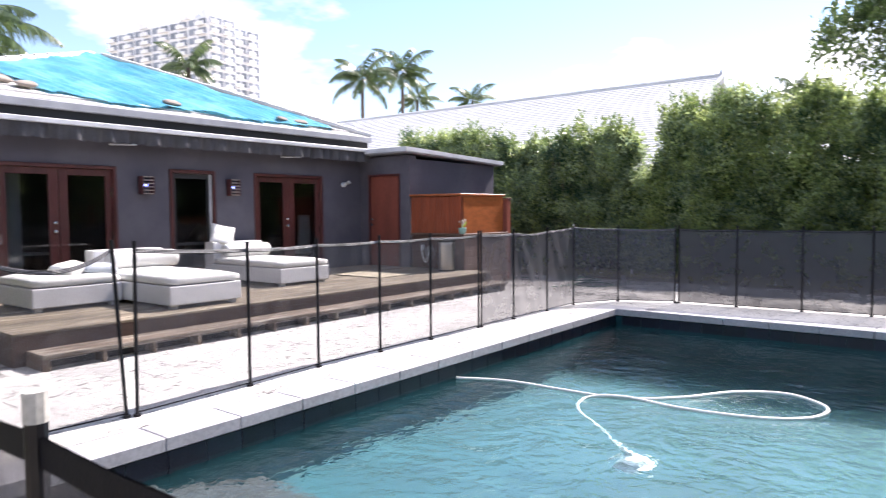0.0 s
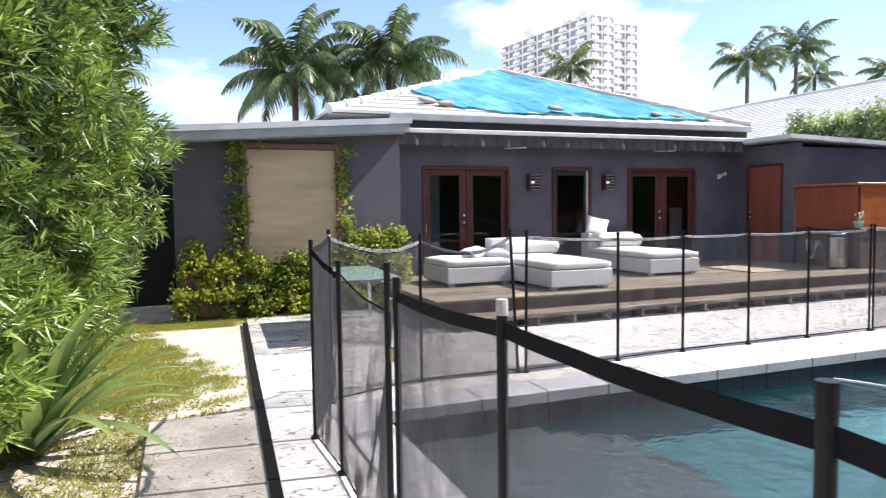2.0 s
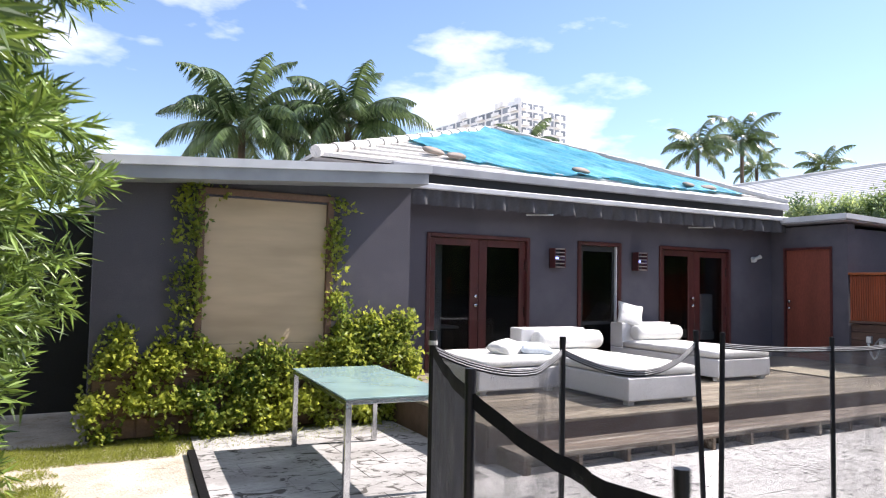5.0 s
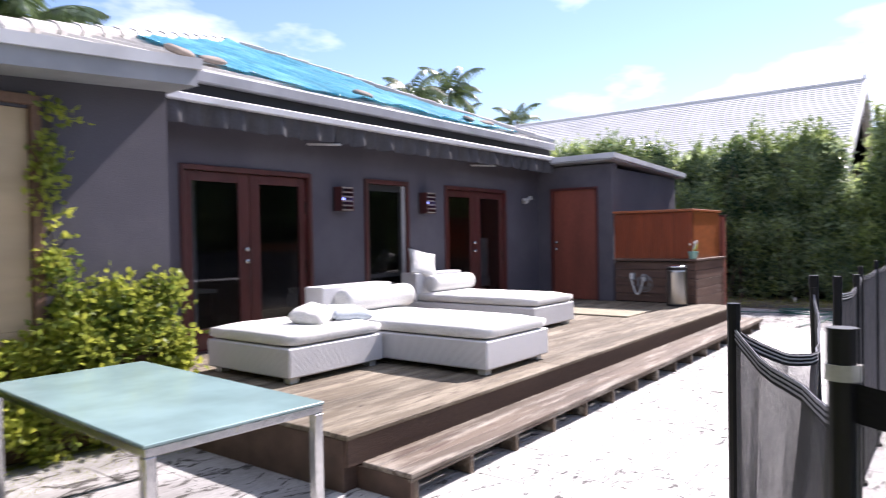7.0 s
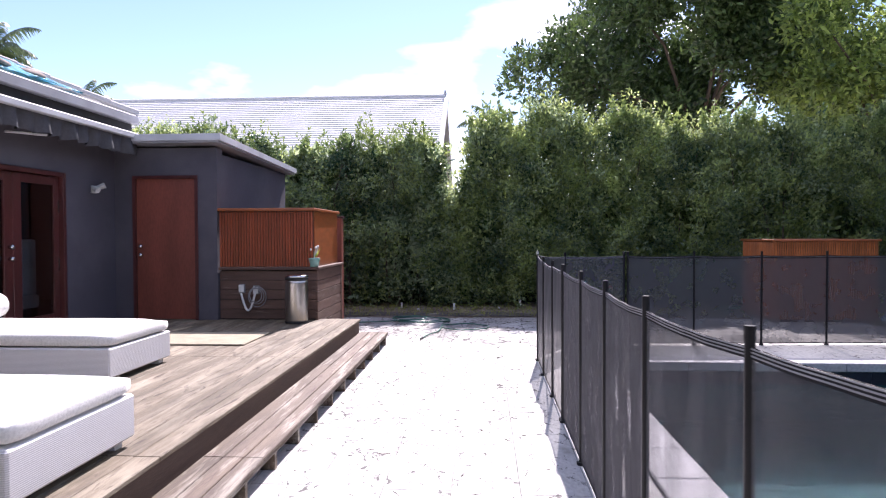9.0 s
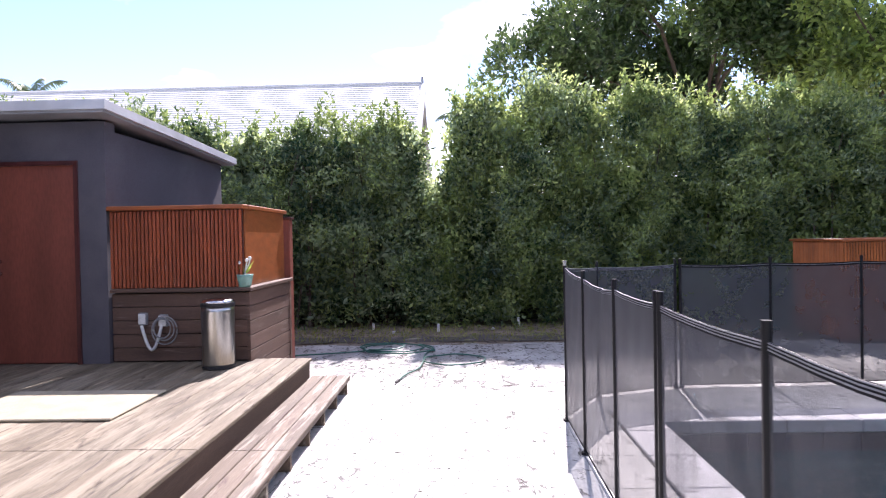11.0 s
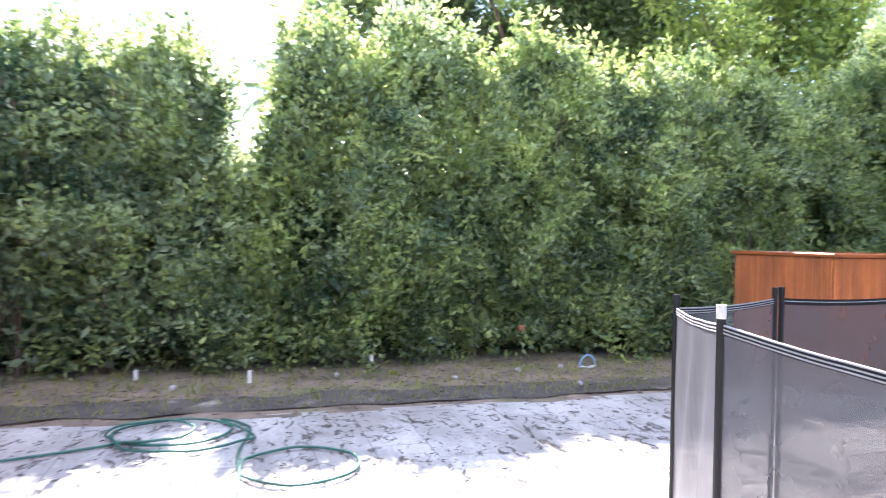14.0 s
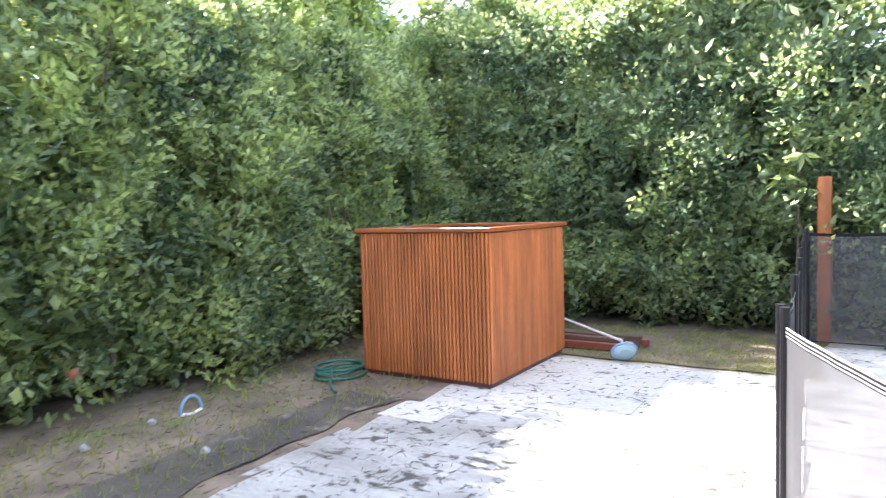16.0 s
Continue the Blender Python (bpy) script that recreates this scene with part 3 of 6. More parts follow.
for k in range(COURSES):
    s0, s1 = k / COURSES, (k + 1.12) / COURSES
    s1 = min(s1, 1.0)
    for side in range(3):
        bm = bmesh.new()

        def on(s, e, lift):
            """A place on a slope: s up it, e along it."""
            if side == 0:
                xa, xb = RX0 + (APX[0] - RX0) * s, RX1 - (RX1 - APX[1]) * s
                return Vector((xa + (xb - xa) * e, RY0 + RUN * s, EZ + RISE * s + lift))
            ya, yb = RY0 + RUN * s, RY0 + 2 * RUN - RUN * s
            return Vector((RX0 + (APX[0] - RX0) * s if side == 1 else RX1 - (RX1 - APX[1]) * s, ya + (yb - ya) * e, EZ + RISE * s + lift))

        lo, hi = [on(s0, e, 0.05) for e in (0, 1)], [on(s1, e, 0.015) for e in (0, 1)]
        un = [on(s0, e, 0.0) for e in (0, 1)]
        v = [bm.verts.new(p) for p in (*un, *lo, *hi)]
        bm.faces.new((v[0], v[1], v[3], v[2]))
        bm.faces.new((v[2], v[3], v[5], v[4]))
        part("tile_course", bm, M_TILE, roof)
for sx, ax in ((RX0, APX[0]), (RX1, APX[1])):
    for k in range(15):
        s = (k + 0.5) / 15
        c = Vector((sx + (ax - sx) * s, RY0 + RUN * s, EZ + RISE * s + 0.05))
        d = Vector((ax - sx, RUN, RISE)).normalized()
        part("hip_tile", tube([c - d * 0.2, c + d * 0.2], 0.085, 8, 0.8), M_TILE, roof)
gut = structure("trim_gutter", box(4.08, RX1, RY0 - 0.06, RY0 + 0.03, EZ - 0.09, EZ + 0.03, 0.012), M_GREYTRIM, "grey painted eave gutter", "trim")
# Fascia and soffit are coloured black to hold the eave's shadow band.
structure("trim_fascia", box(4.06, RX1 - 0.05, RY0 + 0.03, RY0 + 0.1, EZ - 0.3, EZ - 0.06), M_BLACK, "fascia board under the eave, shadow put in as black", "trim")
structure("trim_soffit", box(4.0, RX1 - 0.05, RY0 + 0.1, 8.0, EZ - 0.14, EZ - 0.1), M_BLACK, "soffit under the eave, its shadow put in as black", "trim")

# tarpaulin with folds, laid over the front slope
bm = bmesh.new()
NX, NY = 150, 60
grid = [[None] * (NY + 1) for _ in range(NX + 1)]
for i in range(NX + 1):
    for j in range(NY + 1):
        u, s = i / NX, j / NY
        lo = 0.05 + 0.06 * noise.noise((u * 9, 1.3, 0)) + 0.04 * noise.noise((u * 31, 2.3, 0))
        top = 1.0
        sl = lo + (top - lo) * s
        xa, xb = RX0 + (APX[0] - RX0) * sl, RX1 - (RX1 - APX[1]) * sl
        xs = max(xa + 0.05, 5.75 - 2.2 * sl) + 0.1 * noise.noise((sl * 6, 9, 0))
        xe = xb - 0.45 * (1 - sl) + 0.2 * noise.noise((sl * 7, 4, 0))
        x = xs + (max(xe, xs + 0.15) - xs) * u
        h = 0.085 + 0.05 * noise.noise((x * 2.0 + sl * 4, sl * 7, 2)) + 0.03 * noise.noise((x * 7 + sl * 14, sl * 18 + x * 3, 5)) + 0.012 * noise.noise((x * 23, sl * 40, 1))
        grid[i][j] = bm.verts.new((x, RY0 + RUN * sl, EZ + RISE * sl + h))
for i in range(NX):
    for j in range(NY):
        bm.faces.new((grid[i][j], grid[i + 1][j], grid[i + 1][j + 1], grid[i][j + 1]))
bmesh.ops.solidify(bm, geom=bm.faces[:], thickness=0.004)
tarp = tagged(part("tarpaulin", bm, M_TARP, None, "", True), "wrinkled bright blue tarpaulin spread over the roof", "tarpaulin")


def sandbag(x, s, rz, size):
    bm = bmesh.new()
    bmesh.ops.create_uvsphere(bm, u_segments=12, v_segments=8, radius=1)
    for v in bm.verts:
        c = v.co
        c.x = math.copysign(abs(c.x) ** 0.6, c.x) * 0.3 * size
        c.y = math.copysign(abs(c.y) ** 0.6, c.y) * 0.18 * size
        c.z = c.z * 0.07 * size * (1 + 0.3 * noise.noise(v.co * 5))
    ob = tagged(part("sandbag", bm, M_SAND, None, "", True), "dusty beige sandbag weighing down the tarpaulin", "sandbag", "sandbags on the roof")
    ob.matrix_world = pose(x, RY0 + RUN * s, EZ + RISE * s + 0.105, math.degrees(math.atan2(RISE, RUN)), 0, rz)


for x, s, rz, z in ((5.0, 0.17, 20, 0.62), (5.3, 0.13, -10, 0.5), (7.6, 0.13, 5, 0.55), (9.9, 0.1, 12, 0.45), (10.3, 0.08, -15, 0.5)):
    sandbag(x, s, rz, z)

# ---- awning ----
awning = thing("awning", (8.1, 7.60, 2.79), "rolled dark awning with white front bar on the eave", "awning")
part("front_bar", box(-4.03, 3.8, -0.045, 0.025, 0.03, 0.105, 0.01), M_WHITE, awning)
part("fabric_roll", tube([(-4.0, 0.08, 0.07), (3.76, 0.08, 0.07)], 0.05, 10), M_BLACK, awning)
bm = bmesh.new()
prev = None
for i in range(221):
    x = -4.02 + 7.8 * i / 220
    w = 0.022 * math.sin(i * 0.9) + 0.015 * math.sin(i * 0.37)
    drop = -0.16 - 0.025 * abs(math.sin(i * 0.42))
    cur = [bm.verts.new((x, 0.02 + w * 0.3, 0.035)), bm.verts.new((x, 0.02 + w * 1.6, drop * 0.55)), bm.verts.new((x, 0.03 + w * 2.2, drop))]
    if prev:
        for a in (0, 1):
            bm.faces.new((prev[a], cur[a], cur[a + 1], prev[a + 1]))
    prev = cur
part("valance", bm, mat("black_awning_cloth", (0.07, 0.068, 0.076), 0.8, scale=6, fine=40), awning, "pleated black cloth edge", True)
for x in (-1.6, 1.75):
    part("folding_arm", box(-0.2, 0.2, -0.02, 0.02, -0.19, -0.165, 0.006, pose(x, 0.16, 0, 0, 0, -38)), M_WHITE, awning)
    part("bracket", box(x - 0.05, x + 0.05, 0.1, 0.4, 0.02, 0.1, 0.005), M_BLACK, awning)


# ---- doors and window ----
def french_door(name, x0, x1, label):
    w = x1 - x0
    d = thing(name, (x0, 8.0, DZ), label, "door", kind="structure")
    h = 2.28 - DZ
    f = 0.055
    part("frame", (lambda b: (add_box(b, 0, f, -0.03, 0.12, 0, h, 0.006), add_box(b, w - f, w, -0.03, 0.12, 0, h, 0.006), add_box(b, f, w - f, -0.03, 0.12, h - f, h, 0.006)) and b)(bmesh.new()), M_REDWOOD, d)
    lw = (w - 2 * f) / 2
    for k in range(2):
        a = f + k * lw + 0.004
        b_ = a + lw - 0.008
        s, e = (0.1, 0.135) if k == 0 else (0.135, 0.1)
        bm = bmesh.new()
        add_box(bm, a, a + s, 0.03, 0.075, 0.01, h - f - 0.004, 0.004)
        add_box(bm, b_ - e, b_, 0.03, 0.075, 0.01, h - f - 0.004, 0.004)
        add_box(bm, a + s, b_ - e, 0.03, 0.075, h - f - 0.105, h - f - 0.004, 0.004)
        add_box(bm, a + s, b_ - e, 0.03, 0.075, 0.01, 0.24, 0.004)
        leaf = part("door_leaf", bm, M_REDWOOD, d)
        p = part("pane", box(a + s - 0.005, b_ - e + 0.005, 0.05, 0.056, 0.235, h - f - 0.1), M_GLASS, leaf)
        p.visible_shadow = False
        part("hinge", box(a + 0.005 if k == 0 else b_ - 0.025, a + 0.025 if k == 0 else b_ - 0.005, 0.022, 0.03, 1.45, 1.6), M_CHROME, leaf)
        part("hinge", box(a + 0.005 if k == 0 else b_ - 0.025, a + 0.025 if k == 0 else b_ - 0.005, 0.022, 0.03, 0.75, 0.9), M_CHROME, leaf)
    kx = f + lw - 0.07
    for kz in (0.92, 1.05):
        kb = lathe([(0.018, 0), (0.02, 0.02), (0.03, 0.045), (0.02, 0.06)], 10)
        bmesh.ops.transform(kb, matrix=pose(kx, 0.03, kz, 90), verts=kb.verts)
        part("door_knob", kb, M_CHROME, d, "", True)
    part("sill", box(-0.02, w + 0.02, -0.05, 0.12, -0.02, 0.012, 0.004), M_REDWOOD, d)
    return d


french_door("door_1", *FD1, "closed dark-red double door with tall glass panes")
french_door("door_3", *FD2, "closed dark-red double door with tall glass panes")
d2 = thing("door_2", (DR2[0], 8.0, DZ), "dark-red framed doorway, dark opening built as a black glazed leaf", "door", kind="structure")
w, h = DR2[1] - DR2[0], 2.28 - DZ
part("frame", (lambda b: (add_box(b, 0, 0.06, -0.03, 0.12, 0, h, 0.005), add_box(b, w - 0.06, w, -0.03, 0.12, 0, h, 0.005), add_box(b, 0.06, w - 0.06, -0.03, 0.12, h - 0.06, h, 0.005)) and b)(bmesh.new()), M_REDWOOD, d2)
bm = bmesh.new()
add_box(bm, 0.065, 0.14, 0.04, 0.08, 0.01, h - 0.065)
add_box(bm, w - 0.14, w - 0.1, 0.04, 0.08, 0.01, h - 0.065)
add_box(bm, 0.14, w - 0.14, 0.04, 0.08, 0.01, 0.16)
add_box(bm, 0.14, w - 0.14, 0.04, 0.08, h - 0.15, h - 0.065)
add_box(bm, 0.14, w - 0.14, 0.04, 0.08, 0.62, 0.67)
# Added black leaf stands in for the dark interior of the open doorway.
dl = part("door_leaf", bm, M_BLACK, d2)
part("pane", box(0.135, w - 0.135, 0.055, 0.061, 0.155, h - 0.145), M_GLASS, dl).visible_shadow = False
part("edge_strip", box(w - 0.098, w - 0.072, 0.0, 0.05, 0.01, h - 0.065), M_WHITE, d2, "white weather strip")

rd = thing("door_4", (12.0, 6.82, DZ), "rust-red painted flush door with a steel knob", "door", kind="structure")
part("door_leaf", box(0.02, 0.065, 0.04, 0.88, 0.01, 1.96, 0.004), M_REDDOOR, rd)
part("frame", (lambda b: (add_box(b, -0.02, 0.1, 0, 0.04, 0, 1.995), add_box(b, -0.02, 0.1, 0.88, 0.92, 0, 1.995), add_box(b, -0.02, 0.1, 0.04, 0.88, 1.955, 1.995)) and b)(bmesh.new()), M_REDWOOD, rd)
for kz in (0.9, 1.02):
    kb = lathe([(0.018, 0), (0.02, 0.02), (0.032, 0.045), (0.02, 0.065)], 10)
    bmesh.ops.transform(kb, matrix=pose(0.02, 0.81, kz, 0, -90, 0), verts=kb.verts)
    part("door_knob", kb, M_CHROME, rd, "", True)

bw = thing("window_1", (1.66, 6.9, 0.73), "boarded-up window covered with tan plywood", "window", kind="structure")
for k, (za, zb) in enumerate(((0.0, 0.16), (0.163, 1.7))):
    part("board", box(0.0, 1.31, 0.02, 0.045, za, zb, 0.002), M_PLY, bw)
part("frame", (lambda b: (add_box(b, -0.07, 0, -0.035, 0.06, -0.02, 1.72, 0.004), add_box(b, 1.31, 1.38, -0.035, 0.06, -0.02, 1.72, 0.004), add_box(b, -0.07, 1.38, -0.035, 0.06, 1.72, 1.79, 0.004)) and b)(bmesh.new()), M_BROWNTRIM, bw)
part("sill", box(-0.1, 1.41, -0.06, 0.06, -0.08, -0.022, 0.005), M_BROWNTRIM, bw)

# low courses of brown block at the foot of the wing
base = structure("wall_base", box(0.68, 3.98, 6.888, 6.9, 0, 0.7), M_BRICK, "brown block foot of the wing wall", "wall")
brick_me = mesh_of("brick", box(-0.19, 0.19, -0.02, 0.0, -0.09, 0.09, 0.004), M_BRICK)
for r in range(4):
    for c in range(9):
        x = 0.88 + c * 0.4 + (0.2 if r % 2 else 0)
        if x < 3.8:
            o = new("brick", brick_me)
            o.parent, o.matrix_basis = base, pose(x, 6.889, 0.1 + r * 0.19)

# sconces
M_LED = bpy.data.materials.new("lit_sconce_lens")
M_LED.use_nodes = True
e_ = M_LED.node_tree.nodes["Principled BSDF"]
e_.inputs["Emission Color"].default_value, e_.inputs["Emission Strength"].default_value = (0.22, 0.28, 1.0, 1), 1.6


def sconce(x):
    s = thing("wall_lamp", (x, 8.0, 1.98), "dark wall lamp with horizontal louvres, lit, on stucco", "wall lamp", "lamps beside the middle door")
    part("backplate", box(-0.1, 0.1, -0.03, 0, -0.14, 0.16, 0.004), M_BLACK, s)
    part("side_cheek", box(-0.105, -0.09, -0.16, -0.03, -0.14, 0.16, 0.003), M_REDWOOD, s)
    part("side_cheek", box(0.09, 0.105, -0.16, -0.03, -0.14, 0.16, 0.003), M_REDWOOD, s)
    for k in range(6):
        part("louvre", box(-0.09, 0.09, -0.16, -0.12, -0.135 + 0.055 * k, -0.117 + 0.055 * k, 0.002), M_SAND, s)
    part("lens", box(-0.02, 0.02, -0.1, -0.03, -0.02, 0.03, 0.008), M_LED, s, "glowing bluish-white lens")


sconce(6.95)
sconce(8.62)
sl = thing("security_light", (11.47, 8.0, 2.12), "small white twin-head security light on the wall", "security light")
part("base", box(-0.05, 0.05, -0.03, 0, -0.05, 0.05, 0.01), M_PLASTIC, sl)
for x, t in ((-0.05, -0.06), (0.05, 0.02)):
    part("lamp_head", tube([(x, -0.03, 0.02), (x * 1.6, -0.12, t + 0.04)], 0.028, 10, 1.4), M_PLASTIC, sl)

# ---- deck ----
DX0, DX1, DY0 = 3.72, 12.19, 4.60
deck = structure("deck", box(DX0 + 0.03, DX1 - 0.03, DY0 + 0.06, 7.98, 0.0, DZ - 0.035), M_RISER, "raised weathered timber deck", "deck")
bw_ = 0.139
lens_ = [(DX0, 6.35), (6.353, 9.25), (9.253, DX1)]
board_me = [mesh_of("plank", box(-(b - a) / 2, (b - a) / 2, -bw_ / 2, bw_ / 2, -0.03, 0.0, 0.005), M_DECK) for a, b in lens_]
nb = int((8.0 - DY0) / 0.1425)
for k in range(nb):
    y = DY0 + 0.07 + k * 0.1425
    for (a, b), me in zip(lens_, board_me):
        if a < 4.0 and y > 6.86:
            continue
        o = new("plank", me)
        o.parent, o.matrix_basis = deck, pose((a + b) / 2, y, DZ + 0.0015 * ((k * 7) % 3))
for y in np.arange(6.93, 7.95, 0.1425):
    part("plank", box(4.02, 6.35, y - 0.068, y + 0.068, DZ - 0.03, DZ, 0.004), M_DECK, deck)
part("riser", box(DX0 + 0.02, DX1 - 0.02, DY0 + 0.02, DY0 + 0.05, 0.15, DZ - 0.034, 0.003), M_RISER, deck)
part("riser", box(DX0 + 0.01, DX0 + 0.04, DY0 + 0.05, 6.86, 0.0, DZ - 0.034, 0.003), M_RISER, deck)
part("riser", box(DX1 - 0.04, DX1 - 0.01, DY0 + 0.05, 5.15, 0.0, DZ - 0.034, 0.003), M_RISER, deck)
SX0, SX1, SY0, SZ = 3.84, 12.2, 4.22, 0.165
# Black filler box paints the shade beneath the step's open front.
step = structure("deck_step", box(SX0 + 0.05, SX1 - 0.05, DY0 - 0.17, DY0 + 0.018, 0.0, 0.13), M_BLACK, "long red-brown timber step along the deck, shaded gap below as a black box", "step")
for k in range(3):
    y = SY0 + 0.064 + k * 0.13
    for a, b in ((SX0, 6.9), (6.903, 9.8), (9.803, SX1)):
        part("plank", box(a, b, y - 0.062, y + 0.062, SZ - 0.03, SZ, 0.005), M_STEPWOOD, step)
part("front_lip", box(SX0, SX1, SY0 + 0.005, SY0 + 0.03, SZ - 0.05, SZ - 0.031, 0.003), M_STEPWOOD, step)
part("end_board", box(SX0 + 0.002, SX0 + 0.03, SY0 + 0.01, DY0 + 0.05, 0.0, SZ - 0.031, 0.003), M_RISER, step)
for k in range(16):
    x = SX0 + 0.055 + k * 0.545
    part("step_post", box(x - 0.02, x + 0.02, SY0 + 0.012, SY0 + 0.2, 0.0, SZ - 0.051, 0.003), M_STEPWOOD, step)
    if k < 15:
        part("cleat", box(x + 0.09, x + 0.45, SY0 + 0.2, SY0 + 0.206, 0.066, 0.072), M_PALECAP, step, "thin pale batten inside the step")

# ---- deck furniture ----
def soft_box(x0, x1, y0, y1, z0, z1, r, puff=0.02, seed=0):
    bm = box(x0, x1, y0, y1, z0, z1)
    bmesh.ops.subdivide_edges(bm, edges=bm.edges[:], cuts=9, use_grid_fill=True)
    cx, cy, cz = (x0 + x1) / 2, (y0 + y1) / 2, (z0 + z1) / 2
    for v in bm.verts:
        d = Vector((max(x0 + r - v.co.x, 0, v.co.x - x1 + r), max(y0 + r - v.co.y, 0, v.co.y - y1 + r), max(z0 + r - v.co.z, 0, v.co.z - z1 + r)))
        if d.length > 0.001:
            inner = Vector((min(max(v.co.x, x0 + r), x1 - r), min(max(v.co.y, y0 + r), y1 - r), min(max(v.co.z, z0 + r), z1 - r)))
            v.co = inner + (v.co - inner).normalized() * r
        if v.co.z > cz:
            fx, fy = 1 - abs(v.co.x - cx) / (x1 - x0) * 2, 1 - abs(v.co.y - cy) / (y1 - y0) * 2
            v.co.z += puff * min(1, 4 * fx) * min(1, 4 * fy) + 0.008 * noise.noise((v.co.x * 5 + seed, v.co.y * 5, 0))
    return bm


def lounge(x, y, w, l, rz, back, label, seed):
    """A low woven daybed: w across, l long, its head at +y."""
    t = thing("sun_lounger", (x, y, DZ), label, "sun lounger", "white daybeds on the deck", rz)
    part("base", box(0, w, 0, l, 0.05, 0.29, 0.012), M_WICKER, t, "white woven resin base")
    for a in (0.05, w - 0.13):
        for b in (0.05, l - 0.13):
            part("foot", box(a, a + 0.08, b, b + 0.08, 0, 0.05), M_PLASTIC, t)
    part("mattress", soft_box(0.005, w - 0.005, 0.0, l - (0.26 if back else 0.0), 0.292, 0.40, 0.045, 0.015, seed), M_CUSHION, t, "white upholstered mattress", True)
    if back:
        part("backrest", box(0.0, w, l - 0.27, l, 0.29, 0.67, 0.015), M_WICKER, t)
    return t


lounge(4.42, 5.95, 1.08, 1.1, 0, False, "low square white daybed without back on the deck", 3)
lounge(5.53, 4.84, 1.02, 2.2, 0, True, "long white woven daybed with backrest and bolster", 11)
lounge(7.97, 5.80, 1.03, 2.08, 0, True, "long white woven daybed beside the middle door", 23)


def bolster(x, y, z, l, r, label):
    n = 24
    prof = [(0.02, 0.0), (r * 0.72, 0.004), (r * 0.93, 0.03), (r, 0.08)] + [(r * (1 + 0.012 * math.sin(k)), 0.08 + (l - 0.16) * k / 8) for k in range(1, 8)] + [(r, l - 0.08), (r * 0.93, l - 0.03), (r * 0.72, l - 0.004), (0.02, l)]
    bm = lathe(prof, n)
    bmesh.ops.transform(bm, matrix=pose(x, y, z, 0, 90, 0), verts=bm.verts)
    tagged(part("bolster", bm, M_CUSHION, None, "", True), label, "cushion", "bolsters on the daybeds")


bolster(5.66, 6.66, DZ + 0.525, 1.04, 0.125, "round white bolster cushion lying on the daybed")
bolster(8.08, 7.47, DZ + 0.52, 0.95, 0.12, "round white bolster cushion lying on the daybed")


def pillow(m, a, b, c, material, label):
    bm = bmesh.new()
    bmesh.ops.create_grid(bm, x_segments=14, y_segments=14, size=1)
    top = {}
    for v in bm.verts:
        u, w_ = v.co.x, v.co.y
        puff = max(0, (1 - u ** 4)) ** 0.5 * max(0, (1 - w_ ** 4)) ** 0.5
        k = 1 - 0.10 * (1 - abs(u * w_)) * (max(abs(u), abs(w_)) ** 4)
        v.co = Vector((u * a / 2 * k, w_ * b / 2 * k, c / 2 * puff * (1 + 0.2 * noise.noise((u * 3, w_ * 3, 1)))))
    low = bmesh.ops.duplicate(bm, geom=bm.faces[:])["geom"]
    for g in low:
        if isinstance(g, bmesh.types.BMVert):
            g.co.z *= -0.8
    bmesh.ops.remove_doubles(bm, verts=bm.verts, dist=0.002)
    ob = tagged(part("pillow", bm, material, None, "", True), label, "pillow")
    ob.matrix_world = m
    return ob


pillow(pose(5.05, 6.36, DZ + 0.47, 12, -6, 25), 0.46, 0.34, 0.16, M_CUSHION, "creased pale pillow lying on the square daybed")
pillow(pose(5.38, 6.30, DZ + 0.46, 8, 4, -12), 0.42, 0.34, 0.13, M_PILLOW, "pale blue pillow lying on the square daybed")
pillow(pose(8.2, 7.68, DZ + 0.79, 58, 14, -24), 0.42, 0.42, 0.1, M_CUSHION, "white pillow propped against the daybed's backrest")

# ---- glass table on the paving ----
table = thing("glass_table", (2.745, 5.045, 0.0), "table with frosted aqua glass top and chrome legs", "table", rz=-3.2)
part("tabletop", box(-0.425, 0.425, -0.895, 0.895, 0.722, 0.735, 0.003), M_FROST, table, "frosted aqua glass top")
for x0, x1, y0, y1 in ((-0.42, 0.42, -0.89, -0.852), (-0.42, 0.42, 0.852, 0.89), (-0.42, -0.382, -0.851, 0.851), (0.382, 0.42, -0.851, 0.851)):
    part("frame_rail", box(x0, x1, y0, y1, 0.684, 0.72, 0.003), M_CHROME, table)
for a in (-0.42, 0.372):
    for b in (-0.89, 0.842):
        part("leg", box(a, a + 0.048, b, b + 0.048, 0.004, 0.683, 0.004), M_CHROME, table)
part("clip", box(-0.03, 0.03, -0.893, -0.885, 0.69, 0.722, 0.002), M_CHROME, table)

# ---- bar counter with slatted screen ----
bar = thing("bar_counter", (12.0, 5.17, 0.0), "dark timber bar counter with orange slatted screen", "bar counter")
part("carcass", box(0.09, 1.57, 0.04, 1.36, 0, 1.03), M_BLACK, bar)
for k in range(5):
    part("cladding_board", box(0.05, 0.085, 0.03, 1.37, 0.36 + 0.134 * k, 0.487 + 0.134 * k, 0.004), M_DARKWOOD, bar)
for k in range(7):
    part("cladding_board", box(0.05, 1.6, 0.0, 0.035, 0.02 + 0.145 * k, 0.158 + 0.145 * k, 0.004), M_DARKWOOD, bar)
part("corner_post", box(1.55, 1.62, -0.01, 0.06, 0.0, 1.04, 0.004), M_DARKWOOD, bar)
part("ledge", box(0.0, 1.64, -0.03, 1.37, 1.037, 1.075, 0.006), M_DARKWOOD, bar)
